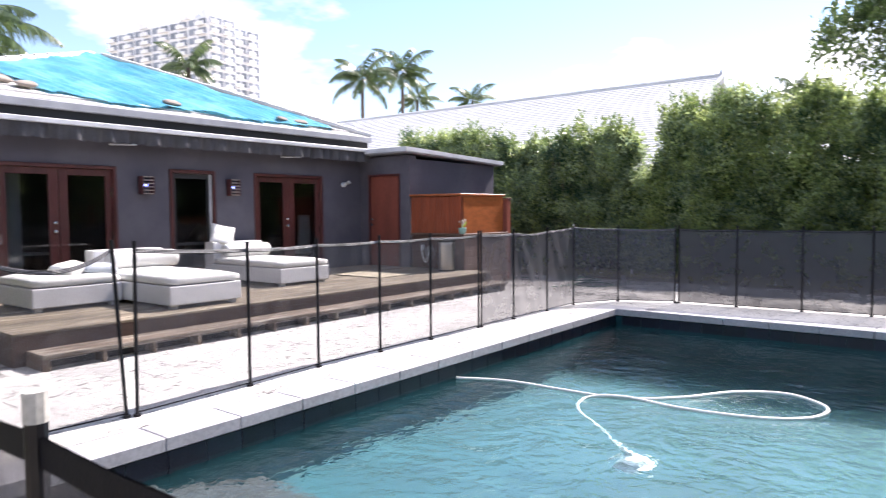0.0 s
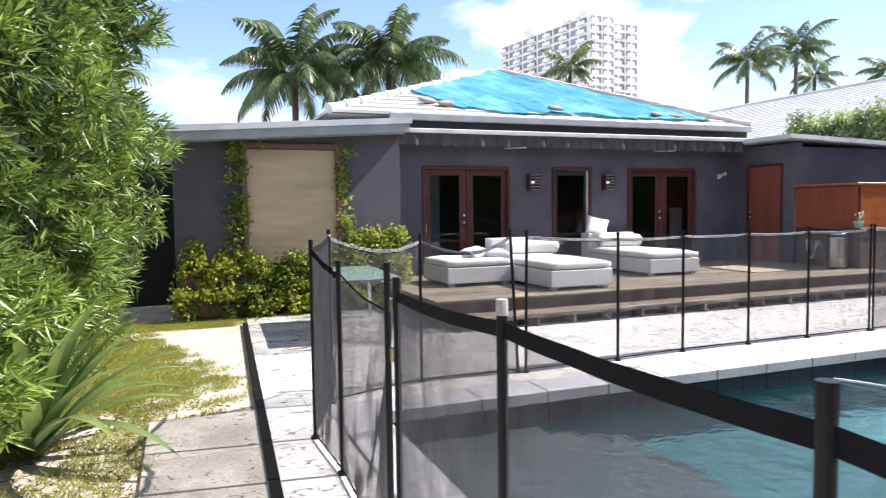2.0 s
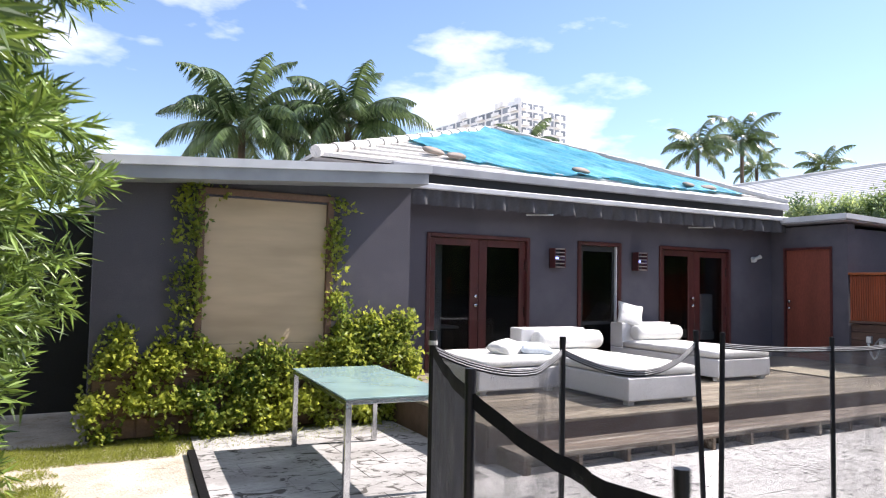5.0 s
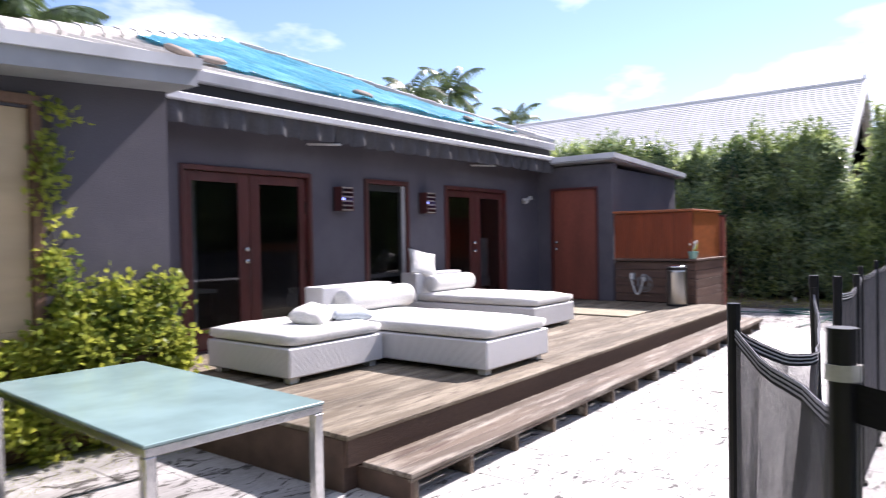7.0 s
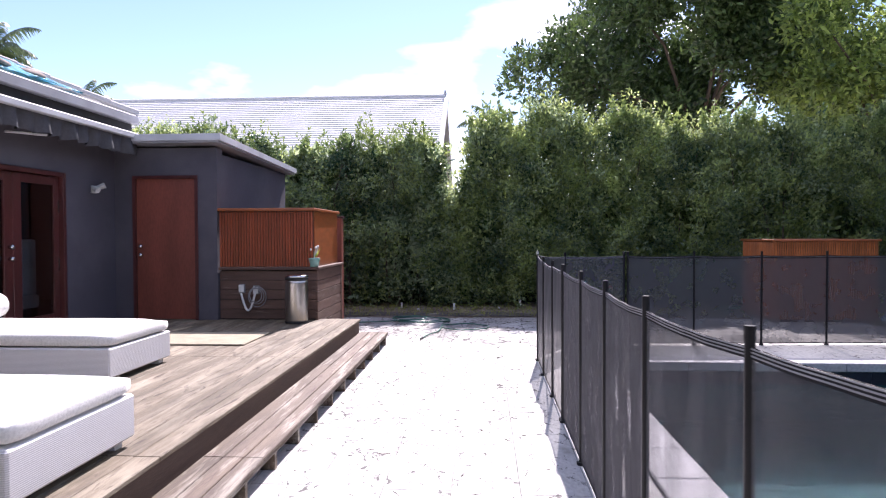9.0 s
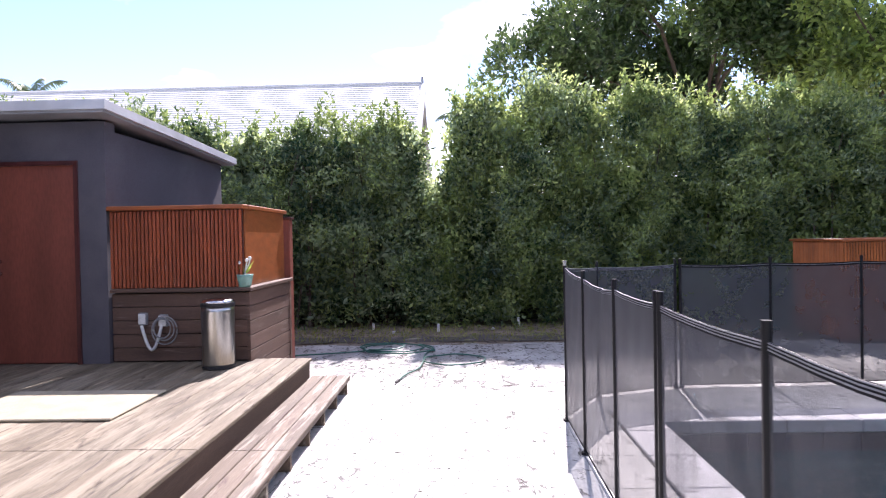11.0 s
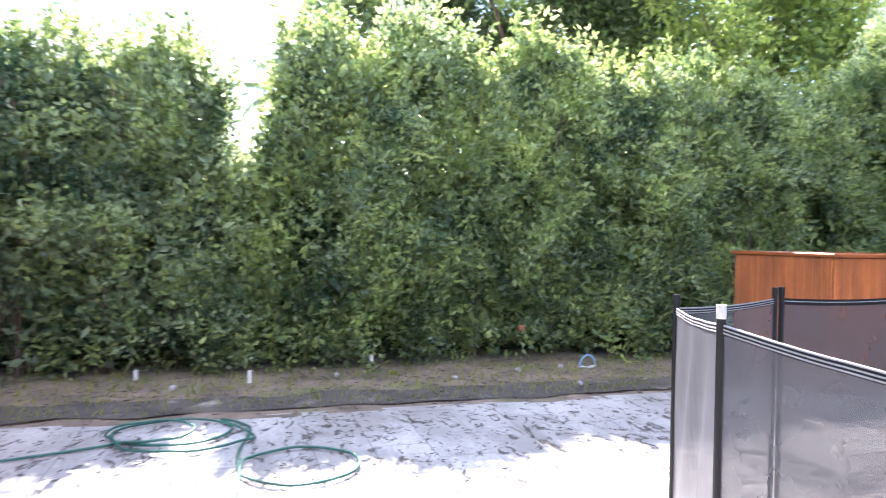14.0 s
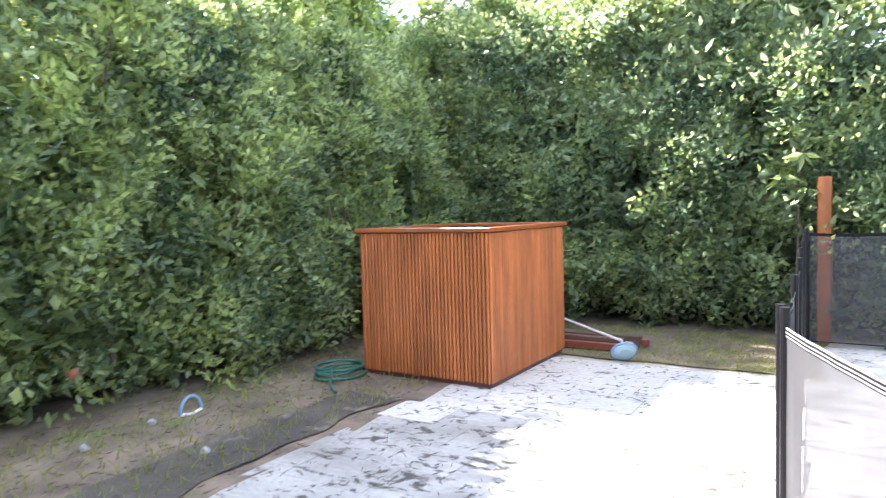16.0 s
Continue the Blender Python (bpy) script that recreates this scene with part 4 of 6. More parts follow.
part("screen_panel", box(0.1, 1.55, 0.05, 0.08, 1.077, 1.84, 0.004), M_CAP, bar, "plain orange stained panel")
part("screen_back", box(0.03, 0.06, 0.05, 1.36, 1.077, 1.84), M_REDWOOD, bar)
slat_me = mesh_of("slat", box(-0.026, 0.0, -0.0145, 0.0145, 1.08, 1.835, 0.008), M_BARSLAT)
for k in range(34):
    o = new("slat", slat_me)
    o.parent, o.matrix_basis = bar, pose(0.03, 0.07 + k * 0.0385, 0)
part("top_rail", box(-0.03, 0.14, 0.02, 1.37, 1.842, 1.885, 0.008), M_CAP, bar)
part("top_rail", box(0.142, 1.6, 0.02, 0.16, 1.842, 1.885, 0.008), M_CAP, bar)
side = thing("timber_screen", (13.64, 5.17, 0.0), "dark red-brown timber screen beside the bar", "screen")
part("panel", box(0.0, 0.14, 0.0, 1.37, 0.0, 1.78, 0.006), M_REDDOOR, side)
part("cap", box(-0.012, 0.155, -0.02, 1.37, 1.782, 1.81, 0.004), M_REDWOOD, side)

can = thing("waste_bin", (11.74, 5.375, DZ), "brushed steel pedal bin with black rim and rust stains", "bin")
can_prof = [(0.168, 0.03), (0.17, 0.05), (0.172, 0.53), (0.172, 0.575)]
part("body", lathe(can_prof, 28, 0.85), mat("stained_brushed_steel", (0.6, 0.58, 0.55), 0.28, metal=1.0, var=0.1, scale=3, fine=60, bump=0.03, stretch=(6, 6, 0.4), spots=((0.35, 0.2, 0.1), 3.0, 0.6, 0.75)), can, "", True)
part("base_ring", lathe([(0.172, 0), (0.178, 0.01), (0.178, 0.03), (0.17, 0.032)], 28, 0.85), M_BLACK, can)
part("rim", lathe([(0.174, 0.575), (0.18, 0.58), (0.182, 0.605), (0.176, 0.61)], 28, 0.85), M_BLACK, can)
part("lid", lathe([(0.178, 0.61), (0.178, 0.622), (0.14, 0.642), (0.06, 0.65), (0.01, 0.651)], 28, 0.85), M_CHROME, can, "domed steel lid", True)

pot = thing("flower_pot", (12.06, 5.22, 1.075), "small glazed green pot with a pale orchid-like plant", "flower pot")
part("pot", lathe([(0.055, 0), (0.062, 0.01), (0.082, 0.1), (0.085, 0.125), (0.08, 0.125), (0.07, 0.11)], 18), M_POT, pot, "", True)
pa = np.array([[0, 0, 0.12]] * 9)
leaves("leaf", pa, np.array([[math.cos(a), math.sin(a), 0.7 + 0.5 * (k % 3)] for k, a in enumerate(np.linspace(0, 5.6, 9))]), 0.16, 0.035, M_VINE, pot, kind="")
for k in range(5):
    a = k * 1.3
    top = 0.18 + 0.02 * k
    part("stem", tube([(0, 0, 0.11), (0.03 * math.cos(a), 0.03 * math.sin(a), 0.18), (0.055 * math.cos(a), 0.055 * math.sin(a), top)], 0.009, 7, 0.8), M_PLASTIC, pot, "pale waxy stem")
    bud = lathe([(0.004, -0.02), (0.015, -0.009), (0.018, 0.006), (0.009, 0.02), (0.002, 0.025)], 9)
    bmesh.ops.transform(bud, matrix=pose(0.055 * math.cos(a), 0.055 * math.sin(a), top + 0.02, 25 * math.sin(k), 20, 0), verts=bud.verts)
    part("bud", bud, M_CUSHION, pot, "cream-white bud", True)

for y, z in ((6.02, 0.76), (6.22, 0.78)):
    ob = thing("outlet_box", (12.05, y, z), "grey weatherproof outlet box on the bar cladding", "outlet box", "outlets on the bar")
    part("box", box(-0.05, 0, -0.04, 0.04, -0.06, 0.06, 0.006), M_BOARDM, ob)
    part("cover", box(-0.065, -0.052, -0.035, 0.035, -0.05, 0.05, 0.004), M_PLASTIC, ob)
for k, (cy_, cz_, cr_) in enumerate(((6.0, 0.68, 0.1), (5.99, 0.67, 0.125), (6.01, 0.69, 0.085))):
    coil_ = [(11.985 - 0.012 * k, cy_ + cr_ * math.cos(a), cz_ + cr_ * 1.1 * math.sin(a)) for a in np.linspace(0, 6.283, 25)]
    tagged(part("cord_coil", tube(coil_, 0.007, 7), M_BOARDM, None, "", True), "grey cord coiled round the outlet box", "cord", "cords on the bar")
cord = [(11.98, 6.22 - 0.2 * k / 12, 0.72 - 0.24 * math.sin(math.pi * k / 12)) for k in range(13)]
tagged(part("power_cord", tube(cord, 0.016, 8), M_PLASTIC, None, "", True), "grey-white cord hanging in a loop from the outlets", "cord")
tagged(part("door_mat", box(9.86, 10.72, 5.42, 6.6, DZ + 0.004, DZ + 0.022, 0.006), M_MAT), "beige woven mat lying on the deck", "mat")

# ---- pool fence ----
def fence_run(name, points, label, lean=None, loose=None, gap=0.03, tall=None, bare=(), pale=(), stitch=(), dense=False, strap_w=0.022, post_r=0.0145, high=1.275, cloth=None):
    """Posts at the points, a mesh panel with a woven strap between each two. lean: top shifts by post. loose: panels that sag."""
    f = thing(name, (0, 0, 0), label, "pool fence", "mesh fence round the pool")
    lean, loose = lean or {}, loose or {}
    tops = []
    for i, (x, y) in enumerate(points):
        dx, dy = lean.get(i, (0, 0))
        zt_ = (tall or {}).get(i, high)
        top = Vector((x + dx, y + dy, zt_))
        tops.append(top)
        if i in bare:
            continue
        p = part("post", tube([(x, y, 0.0), (x + dx * 0.98, y + dy * 0.98, zt_ - 0.04)], post_r, 10), M_FPOST, f)
        part("cap", tube([(x + dx * 0.98, y + dy * 0.98, zt_ - 0.04), top], post_r + 0.001, 10), M_PALECAP if i in pale else M_FPOST, p)
        part("foot_ring", tube([(x, y, 0.0), (x, y, 0.02)], 0.03, 10), M_FPOST, p)
    for i, (a, b) in enumerate(zip(points, points[1:])):
        sag = loose.get(i, 0.012)
        A, B = Vector((*a, 0)), Vector((*b, 0))
        TA, TB = tops[i], tops[i + 1]
        out = Vector((B.y - A.y, A.x - B.x, 0)).normalized()
        bm = bmesh.new()
        NU, NV = 16, 10
        gr = [[None] * (NV + 1) for _ in range(NU + 1)]
        strap = []
        for u in range(NU + 1):
            e = u / NU
            for v in range(NV + 1):
                s = v / NV
                base = A.lerp(B, e)
                topp = TA.lerp(TB, e)
                p = base.lerp(topp, s)
                zt = topp.z - 0.066 - sag * 4 * e * (1 - e)
                p.z = gap + (zt - gap) * s
                p += out * (0.03 if i in loose else 0.008) * math.sin(e * math.pi) * (noise.noise((e * 4 + i, s * 3 + e * 5, 2)) + (0.6 * math.sin(e * 9 + s * 6) * (1 - s) if i in loose else 0))
                p += out * (0.7 * sag if i in loose else 0.0) * math.sin(e * math.pi) * s
                if dense and i in (2, 3, 4) and len(stitch) > 1:
                    p += out * 0.024 * math.sin(e * math.pi) * math.sin(e * 17 + s * 11) * s * (1 - s ** 4)
                gr[u][v] = bm.verts.new(p)
            strap.append(gr[u][NV].co.copy())
        for u in range(NU):
            for v in range(NV):
                bm.faces.new((gr[u][v], gr[u + 1][v], gr[u + 1][v + 1], gr[u][v + 1]))
        gr_co = [[v.co.copy() for v in row] for row in gr]
        pan = part("mesh_panel", bm, cloth or (M_MESHD if dense else M_MESH), f, "see-through black mesh", True)
        n_th = 1 if dense else max(8, int((B - A).length / 0.0015))
        rows_ = (0, 3, 6, NV)
        tv, tf = [], []
        for k in range(n_th + 1):
            e = k / n_th * NU
            u0 = min(int(e), NU - 1)
            for rI in rows_:
                c = gr_co[u0][rI].lerp(gr_co[u0 + 1][rI], e - u0)
                al = (B - A).normalized() * 0.00017
                o2 = out * 0.00017
                tv += [c - al, c + al, c - o2, c + o2]
            b0 = k * 4 * len(rows_)
            for rI in range(len(rows_) - 1):
                a0 = b0 + 4 * rI
                tf += [(a0, a0 + 1, a0 + 5, a0 + 4), (a0 + 2, a0 + 3, a0 + 7, a0 + 6)]
        if not dense:
            np_mesh("weave", [tuple(c) for c in tv], tf, M_WEAVE, pan, "stuff")
        bm = bmesh.new()
        for u in range(NU):
            for z0, z1 in ((-strap_w if sag < 0.15 else -0.006, 0.01 if sag < 0.15 else 0.004),):
                q = [strap[u] + Vector((0, 0, z0)), strap[u + 1] + Vector((0, 0, z0)), strap[u + 1] + Vector((0, 0, z1)), strap[u] + Vector((0, 0, z1))]
                for sgn in (1, -1):
                    vs = [bm.verts.new(c + out * 0.002 * sgn) for c in q]
                    bm.faces.new(vs if sgn > 0 else vs[::-1])
        ts = part("top_strap", bm, M_STRAP, pan)
        for dz in stitch:
            part("stitch_line", tube([c + Vector((0, 0, dz))  for c in strap], 0.0035, 5), M_STITCH, ts)
        part("bottom_hem", tube([A.lerp(B, e / 6) + Vector((0, 0, gap)) for e in range(7)], 0.006, 6), M_STRAP, pan)
    return f


FY = 2.25
fence_run("pool_fence", [(1.8, 1.88), (2.67, 2.21), (3.60, 2.16)], "black see-through mesh pool fence with sagging strap", {2: (-0.065, 0.016)}, {0: 0.09, 1: 0.12}, tall={0: 1.38, 1: 1.315, 2: 1.335}, stitch=(-0.013, -0.003, 0.006))
fence_run("pool_fence", [(3.665, 2.13), (4.72, 2.18), (5.58, FY), (6.47, FY), (7.35, FY), (8.35, FY)], "black see-through mesh pool fence on slim posts", {0: (0.015, -0.005)}, {}, tall={0: 1.325}, stitch=(-0.013, -0.003, 0.006))
fence_run("pool_fence", [(8.41, FY), (9.21, FY), (10.17, FY), (11.03, 2.246), (11.828, 1.827), (12.185, 0.995)], "black see-through mesh pool fence round the corner", {}, {1: 0.03}, pale=(3,), tall={3: 1.315}, strap_w=0.018, dense=True, stitch=(-0.013, -0.003, 0.008), post_r=0.0135)
fence_run("pool_fence", [(12.2, 0.94), (12.229, 0.05), (12.275, -0.86), (12.325, -1.74), (12.37, -2.64), (12.42, -3.54), (12.47, -4.44), (12.5, -5.15)], "slate-black mesh pool fence before the hedge", dense=True, stitch=(-0.004,), cloth=M_MESHS)
fence_run("pool_fence", [(1.52, -0.65), (1.55, 0.42), (1.52, 1.105), (1.8, 1.88)], "black see-through mesh pool fence, unlatched at one end", {}, {0: 0.2, 1: 0.06}, bare=(3,), tall={0: 1.31, 1: 1.245, 2: 1.338, 3: 1.38}, strap_w=0.03)
west = fence_run("pool_fence", [(1.505, -0.83), (1.46, -1.86), (1.49, -2.75), (1.49, -3.72), (1.49, -4.7), (1.49, -5.2)], "black mesh pool fence with wide top strap", pale=(1,), strap_w=0.03, high=1.305, tall={0: 1.265})
part("tie", tube([(1.8, 1.88, 1.325), (1.8, 1.88, 1.342)], 0.0175, 10), M_PALECAP, west)
for x, y, z in ((1.5, -0.8, 1.15), (1.5, -0.8, 0.95), (1.52, -0.62, 1.2)):
    part("latch", box(x - 0.012, x + 0.012, y - 0.02, y + 0.02, z - 0.03, z + 0.03, 0.004), M_CHROME, west)
fence_run("pool_fence", [(1.49, -5.25), (3.3, -5.25), (5.1, -5.25), (6.9, -5.25), (8.7, -5.25), (10.5, -5.25), (11.75, -5.25), (12.48, -5.25)], "black see-through mesh pool fence behind the pool")

# ---- slatted equipment screen by the hedge ----
eq = thing("equipment_screen", (14.72, -3.76, 0.0), "orange stained slatted timber box by the hedge", "screen")
EX, EY, EH = 1.42, 1.72, 1.37
for x0, x1, y0, y1 in ((0.03, EX - 0.03, EY - 0.05, EY - 0.02), (0.03, EX - 0.03, 0.02, 0.05), (0.02, 0.05, 0.05, EY - 0.05), (EX - 0.05, EX - 0.02, 0.05, EY - 0.05)):
    part("back_panel", box(x0, x1, y0, y1, 0.0, EH), M_REDWOOD, eq)
sl_me = mesh_of("slat", box(-0.0142, 0.0142, -0.013, 0.013, 0.04, EH, 0.009), M_ORANGE)
for k in range(int(EX / 0.0385)):
    for y, r in ((EY - 0.009, 0), (0.009, 180)):
        o = new("slat", sl_me)
        o.parent, o.matrix_basis = eq, pose(0.03 + k * 0.0385, y, 0, 0, 0, r)
for k in range(int(EY / 0.0385)):
    for x, r in ((0.009, 90), (EX - 0.009, -90)):
        o = new("slat", sl_me)
        o.parent, o.matrix_basis = eq, pose(x, 0.03 + k * 0.0385, 0, 0, 0, r)
for x0, x1, y0, y1 in ((-0.03, EX + 0.03, EY - 0.07, EY + 0.03), (-0.03, EX + 0.03, -0.03, 0.07), (-0.03, 0.07, 0.07, EY - 0.07), (EX - 0.07, EX + 0.03, 0.07, EY - 0.07)):
    part("top_rail", box(x0, x1, y0, y1, EH + 0.002, EH + 0.04, 0.006), M_CAP, eq)
part("worn_strip", box(0.08, 0.98, EY - 0.055, EY + 0.02, EH + 0.0405, EH + 0.0435, 0.001), M_PALECAP, eq, "bleached white worn strip")
post = tagged(part("timber_post", box(12.27, 12.41, -5.58, -5.44, 0.0, 1.83, 0.008), M_ORANGE), "tall orange stained timber post behind the fence", "post")


# ---- foliage ----
def shell_points(n, x0, x1, y0, y1, z0, ztop, amp, seed, faces):
    """Places on the lumpy faces of a hedge, with the way out. faces: shares of (-x, +x, -y, +y, top)."""
    pts, out = [], []
    names = list(faces)
    share = np.array([faces[k] for k in names], float)
    which = rng.choice(len(names), n, p=share / share.sum())
    for k, nm in enumerate(names):
        m = int((which == k).sum())
        a, b = rng.random(m), rng.random(m)
        x, y = x0 + (x1 - x0) * a, y0 + (y1 - y0) * (b if nm == "top" else a)
        z = z0 + (ztop - z0) * (b ** 0.9)
        if nm == "-x":
            x = np.full(m, x0)
            o = (-1, 0, 0.15)
        elif nm == "+x":
            x = np.full(m, x1)
            o = (1, 0, 0.15)
        elif nm == "-y":
            y = np.full(m, y0)
            o = (0, -1, 0.15)
        elif nm == "+y":
            y = np.full(m, y1)
            o = (0, 1, 0.15)
        else:
            z = np.full(m, ztop)
            o = (0, 0, 1)
        p = np.stack([x, y, z], 1)
        pts.append(p)
        out.append(np.tile(np.array(o, float), (m, 1)))
    pts, out = np.concatenate(pts), np.concatenate(out)
    lump = np.array([noise.noise((p[0] * 0.9 + seed, p[1] * 0.9, p[2] * 0.7)) + 0.5 * noise.noise((p[0] * 2.6, p[1] * 2.6 + seed, p[2] * 2.2)) for p in pts])
    return pts + out * (amp * lump)[:, None] - out * rng.uniform(0, 0.28, len(pts))[:, None], out, lump


# Added solid lump that stops see-through and stands in for shade inside foliage.
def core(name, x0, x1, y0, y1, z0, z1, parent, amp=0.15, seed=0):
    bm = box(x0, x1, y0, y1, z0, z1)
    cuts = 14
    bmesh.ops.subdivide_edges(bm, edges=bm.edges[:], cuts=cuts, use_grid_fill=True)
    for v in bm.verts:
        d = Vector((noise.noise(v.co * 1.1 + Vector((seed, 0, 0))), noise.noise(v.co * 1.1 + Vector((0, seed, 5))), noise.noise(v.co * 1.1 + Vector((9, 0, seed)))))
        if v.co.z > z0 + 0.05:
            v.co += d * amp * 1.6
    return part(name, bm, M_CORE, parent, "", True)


def stems(parent, x0, x1, y0, y1, n, h, seed):
    r = random.Random(seed)
    for _ in range(n):
        x, y = r.uniform(x0, x1), r.uniform(y0, y1)
        pts = [(x, y, -0.05)]
        for k in range(1, 5):
            pts.append((x + r.uniform(-0.12, 0.12), y + r.uniform(-0.12, 0.12), h * k / 4))
        part("stem", tube(pts, 0.025, 6, 0.4), M_BARK, parent)


def hedge(label, x0, x1, y0, y1, ztop, n, per, length, width, material, faces, amp=0.28, seed=0, gap=None, tops=0, top_amp=0.5, mat2=None):
    h = thing("hedge", ((x0 + x1) / 2, (y0 + y1) / 2, 0), label, "hedge")
    off = np.array([(x0 + x1) / 2, (y0 + y1) / 2, 0])
    c, o, lump = shell_points(n // 5, x0, x1, y0, y1, 0.12, ztop, amp, seed, faces)
    c, o = np.repeat(c, 5, 0), np.repeat(o, 5, 0)
    c = c + rng.normal(size=c.shape) * 0.14
    thin = 0 if x1 - x0 < y1 - y0 else 1
    middle = ((x0 + x1) / 2 + 0.12, (y0 + y1) / 2 - 0.12)[thin]

    def taper(p):
        """The hedge is thinner towards its top."""
        k = 1 - 0.48 * np.clip(p[:, 2] / ztop, 0, 1) ** 2
        p[:, thin] = middle + (p[:, thin] - middle) * k
        return p

    c = taper(c)
    # hollows between upright tufts
    pn = np.array([noise.noise((p[0] * 1.9 + seed, p[1] * 1.9, p[2] * 0.9)) + 0.55 * noise.noise((p[0] * 4.6, p[1] * 4.6 + seed, p[2] * 3.0)) for p in c])
    keep = pn > -0.2
    c, o = c[keep], o[keep]
    # the height wanders along the row
    hv = np.array([0.25 * noise.noise((p[0] * 0.5 + seed, p[1] * 0.5, 7.7)) + 0.3 * noise.noise((p[0] * 1.6, p[1] * 1.6 + seed, 3.3)) for p in c])
    c[:, 2] *= 1 + hv * 0.45 * (c[:, 2] / ztop)
    if gap:
        keep = ((c[:, 1] - gap[0]) / gap[2]) ** 2 + ((c[:, 2] - gap[1]) / gap[3]) ** 2 > 1
        c, o = c[keep], o[keep]
    at, way = clumps(c - off, o, per, 0.075, 0.9)
    order = rng.permutation(len(c))
    idx = (np.arange(len(at)) // per)
    pick = np.isin(idx, order[: int(len(c) * (0.55 if mat2 else 1))])
    leaves("foliage", at[pick], way[pick], length, width, material, h)
    if mat2:
        leaves("foliage", at[~pick], way[~pick], length * 0.9, width, mat2, h)
    # leaves within, so that little light shows through
    nv = int(len(c) * 0.62)
    inner = np.stack([rng.uniform(x0 + 0.25, x1 - 0.1, nv), rng.uniform(y0 + 0.25, y1 - 0.1, nv), rng.uniform(0.2, ztop - 0.25, nv)], 1)
    inner = taper(inner)
    if gap:
        inner = inner[((inner[:, 1] - gap[0]) / gap[2]) ** 2 + ((inner[:, 2] - gap[1]) / gap[3]) ** 2 > 1]
    ia, iw = clumps(inner - off, np.tile([0.0, 0.0, 0.2], (len(inner), 1)), 10, 0.14, 0.3)
    leaves("inner_foliage", ia, iw, length * 1.7, width * 1.8, material, h)
    if tops:
        tx = np.stack([rng.uniform(x0, x1, tops), rng.uniform(y0, y1, tops), np.full(tops, ztop - 0.05)], 1)
        tx = taper(tx)
        hv = np.array([0.25 * noise.noise((p[0] * 0.5 + seed, p[1] * 0.5, 7.7)) + 0.3 * noise.noise((p[0] * 1.6, p[1] * 1.6 + seed, 3.3)) for p in tx])
        tx[:, 2] *= 1 + hv * 0.45
        if gap:
            tx = tx[np.abs(tx[:, 1] - gap[0]) > gap[2]]
        hgt = rng.uniform(0.1, top_amp, len(tx)) ** 1.3
        s = rng.random((len(tx), 24))
        lean = rng.normal(size=(len(tx), 2)) * 0.12
        P = tx[:, None, :] + np.stack([lean[:, :1] * s, lean[:, 1:] * s, hgt[:, None] * s], 2)
        P = P.reshape(-1, 3) - off
        leaves("top_shoot", P, rng.normal(size=P.shape) + [0, 0, 0.8], length, width, M_NEWLEAF, h)
    return h


E1 = hedge("tall dense dark-green hedge along the paving", 17.15, 18.3, -6.4, 3.5, 3.62, 9600, 17, 0.1, 0.046, M_LEAF, {"-x": 8, "top": 2.2, "+y": 0.4}, 0.55, 2.0, tops=560, top_amp=0.8, gap=(3.5, 3.15, 0.3, 0.75), mat2=M_LEAFD)
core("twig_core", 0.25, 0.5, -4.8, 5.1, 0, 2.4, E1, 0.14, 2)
stems(E1, -0.35, -0.1, -4.6, 4.5, 12, 3.2, 4)
E2 = hedge("tall loose dark-green hedge beside the low wing", 17.0, 18.2, 3.5, 11.5, 3.4, 6800, 17, 0.1, 0.046, M_LEAFD, {"-x": 8, "top": 2.0, "-y": 0.4}, 0.6, 12.0, tops=520, gap=(3.5, 3.15, 0.3, 0.75), top_amp=0.75, mat2=M_LEAF)
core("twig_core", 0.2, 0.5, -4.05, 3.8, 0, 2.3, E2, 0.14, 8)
stems(E2, -0.4, -0.1, -3.7, 1.5, 10, 3.0, 9)
S1 = hedge("tall dense green hedge behind the pool", 7.0, 18.3, -7.0, -5.65, 4.3, 9000, 17, 0.105, 0.048, M_LEAFD, {"+y": 8, "top": 2.0}, 0.55, 31.0, tops=380, mat2=M_LEAF)
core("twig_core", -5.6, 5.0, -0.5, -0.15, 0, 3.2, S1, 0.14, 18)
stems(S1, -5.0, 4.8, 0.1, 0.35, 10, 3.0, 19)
# Unseen hedge, made tall so the door panes mirror it and not the sky.
S2 = hedge("unseen tall green hedge closing the garden, darkens door reflections", -6.0, 7.0, -8.4, -7.0, 4.6, 1900, 14, 0.11, 0.05, M_LEAFD, {"+y": 8, "top": 2.0}, 0.3, 41.0)
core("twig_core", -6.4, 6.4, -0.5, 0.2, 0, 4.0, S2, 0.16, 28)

# drooping broad leaves of a young tree grown into the back hedge
bl = np.repeat(np.array([[12.55, -5.5, 2.1], [12.75, -5.45, 1.85], [12.5, -5.48, 1.7]]), 9, 0)
ba = np.tile(np.linspace(0, 5.6, 9), 3)
young = thing("sapling", (12.6, -5.75, 0), "young tree with drooping hand-shaped leaves in the hedge", "sapling")
part("trunk", tube([(0, 0, -0.05), (0.02, 0.05, 1.2), (0.0, 0.2, 2.1)], 0.02, 7, 0.5), M_BARK, young)
leaves("leaf", bl - [12.6, -5.75, 0], np.stack([np.cos(ba), 0.35 + 0 * ba, np.sin(ba) * 0.5 - 0.55], 1), 0.24, 0.065, M_LEAF, young, 0.15, "")

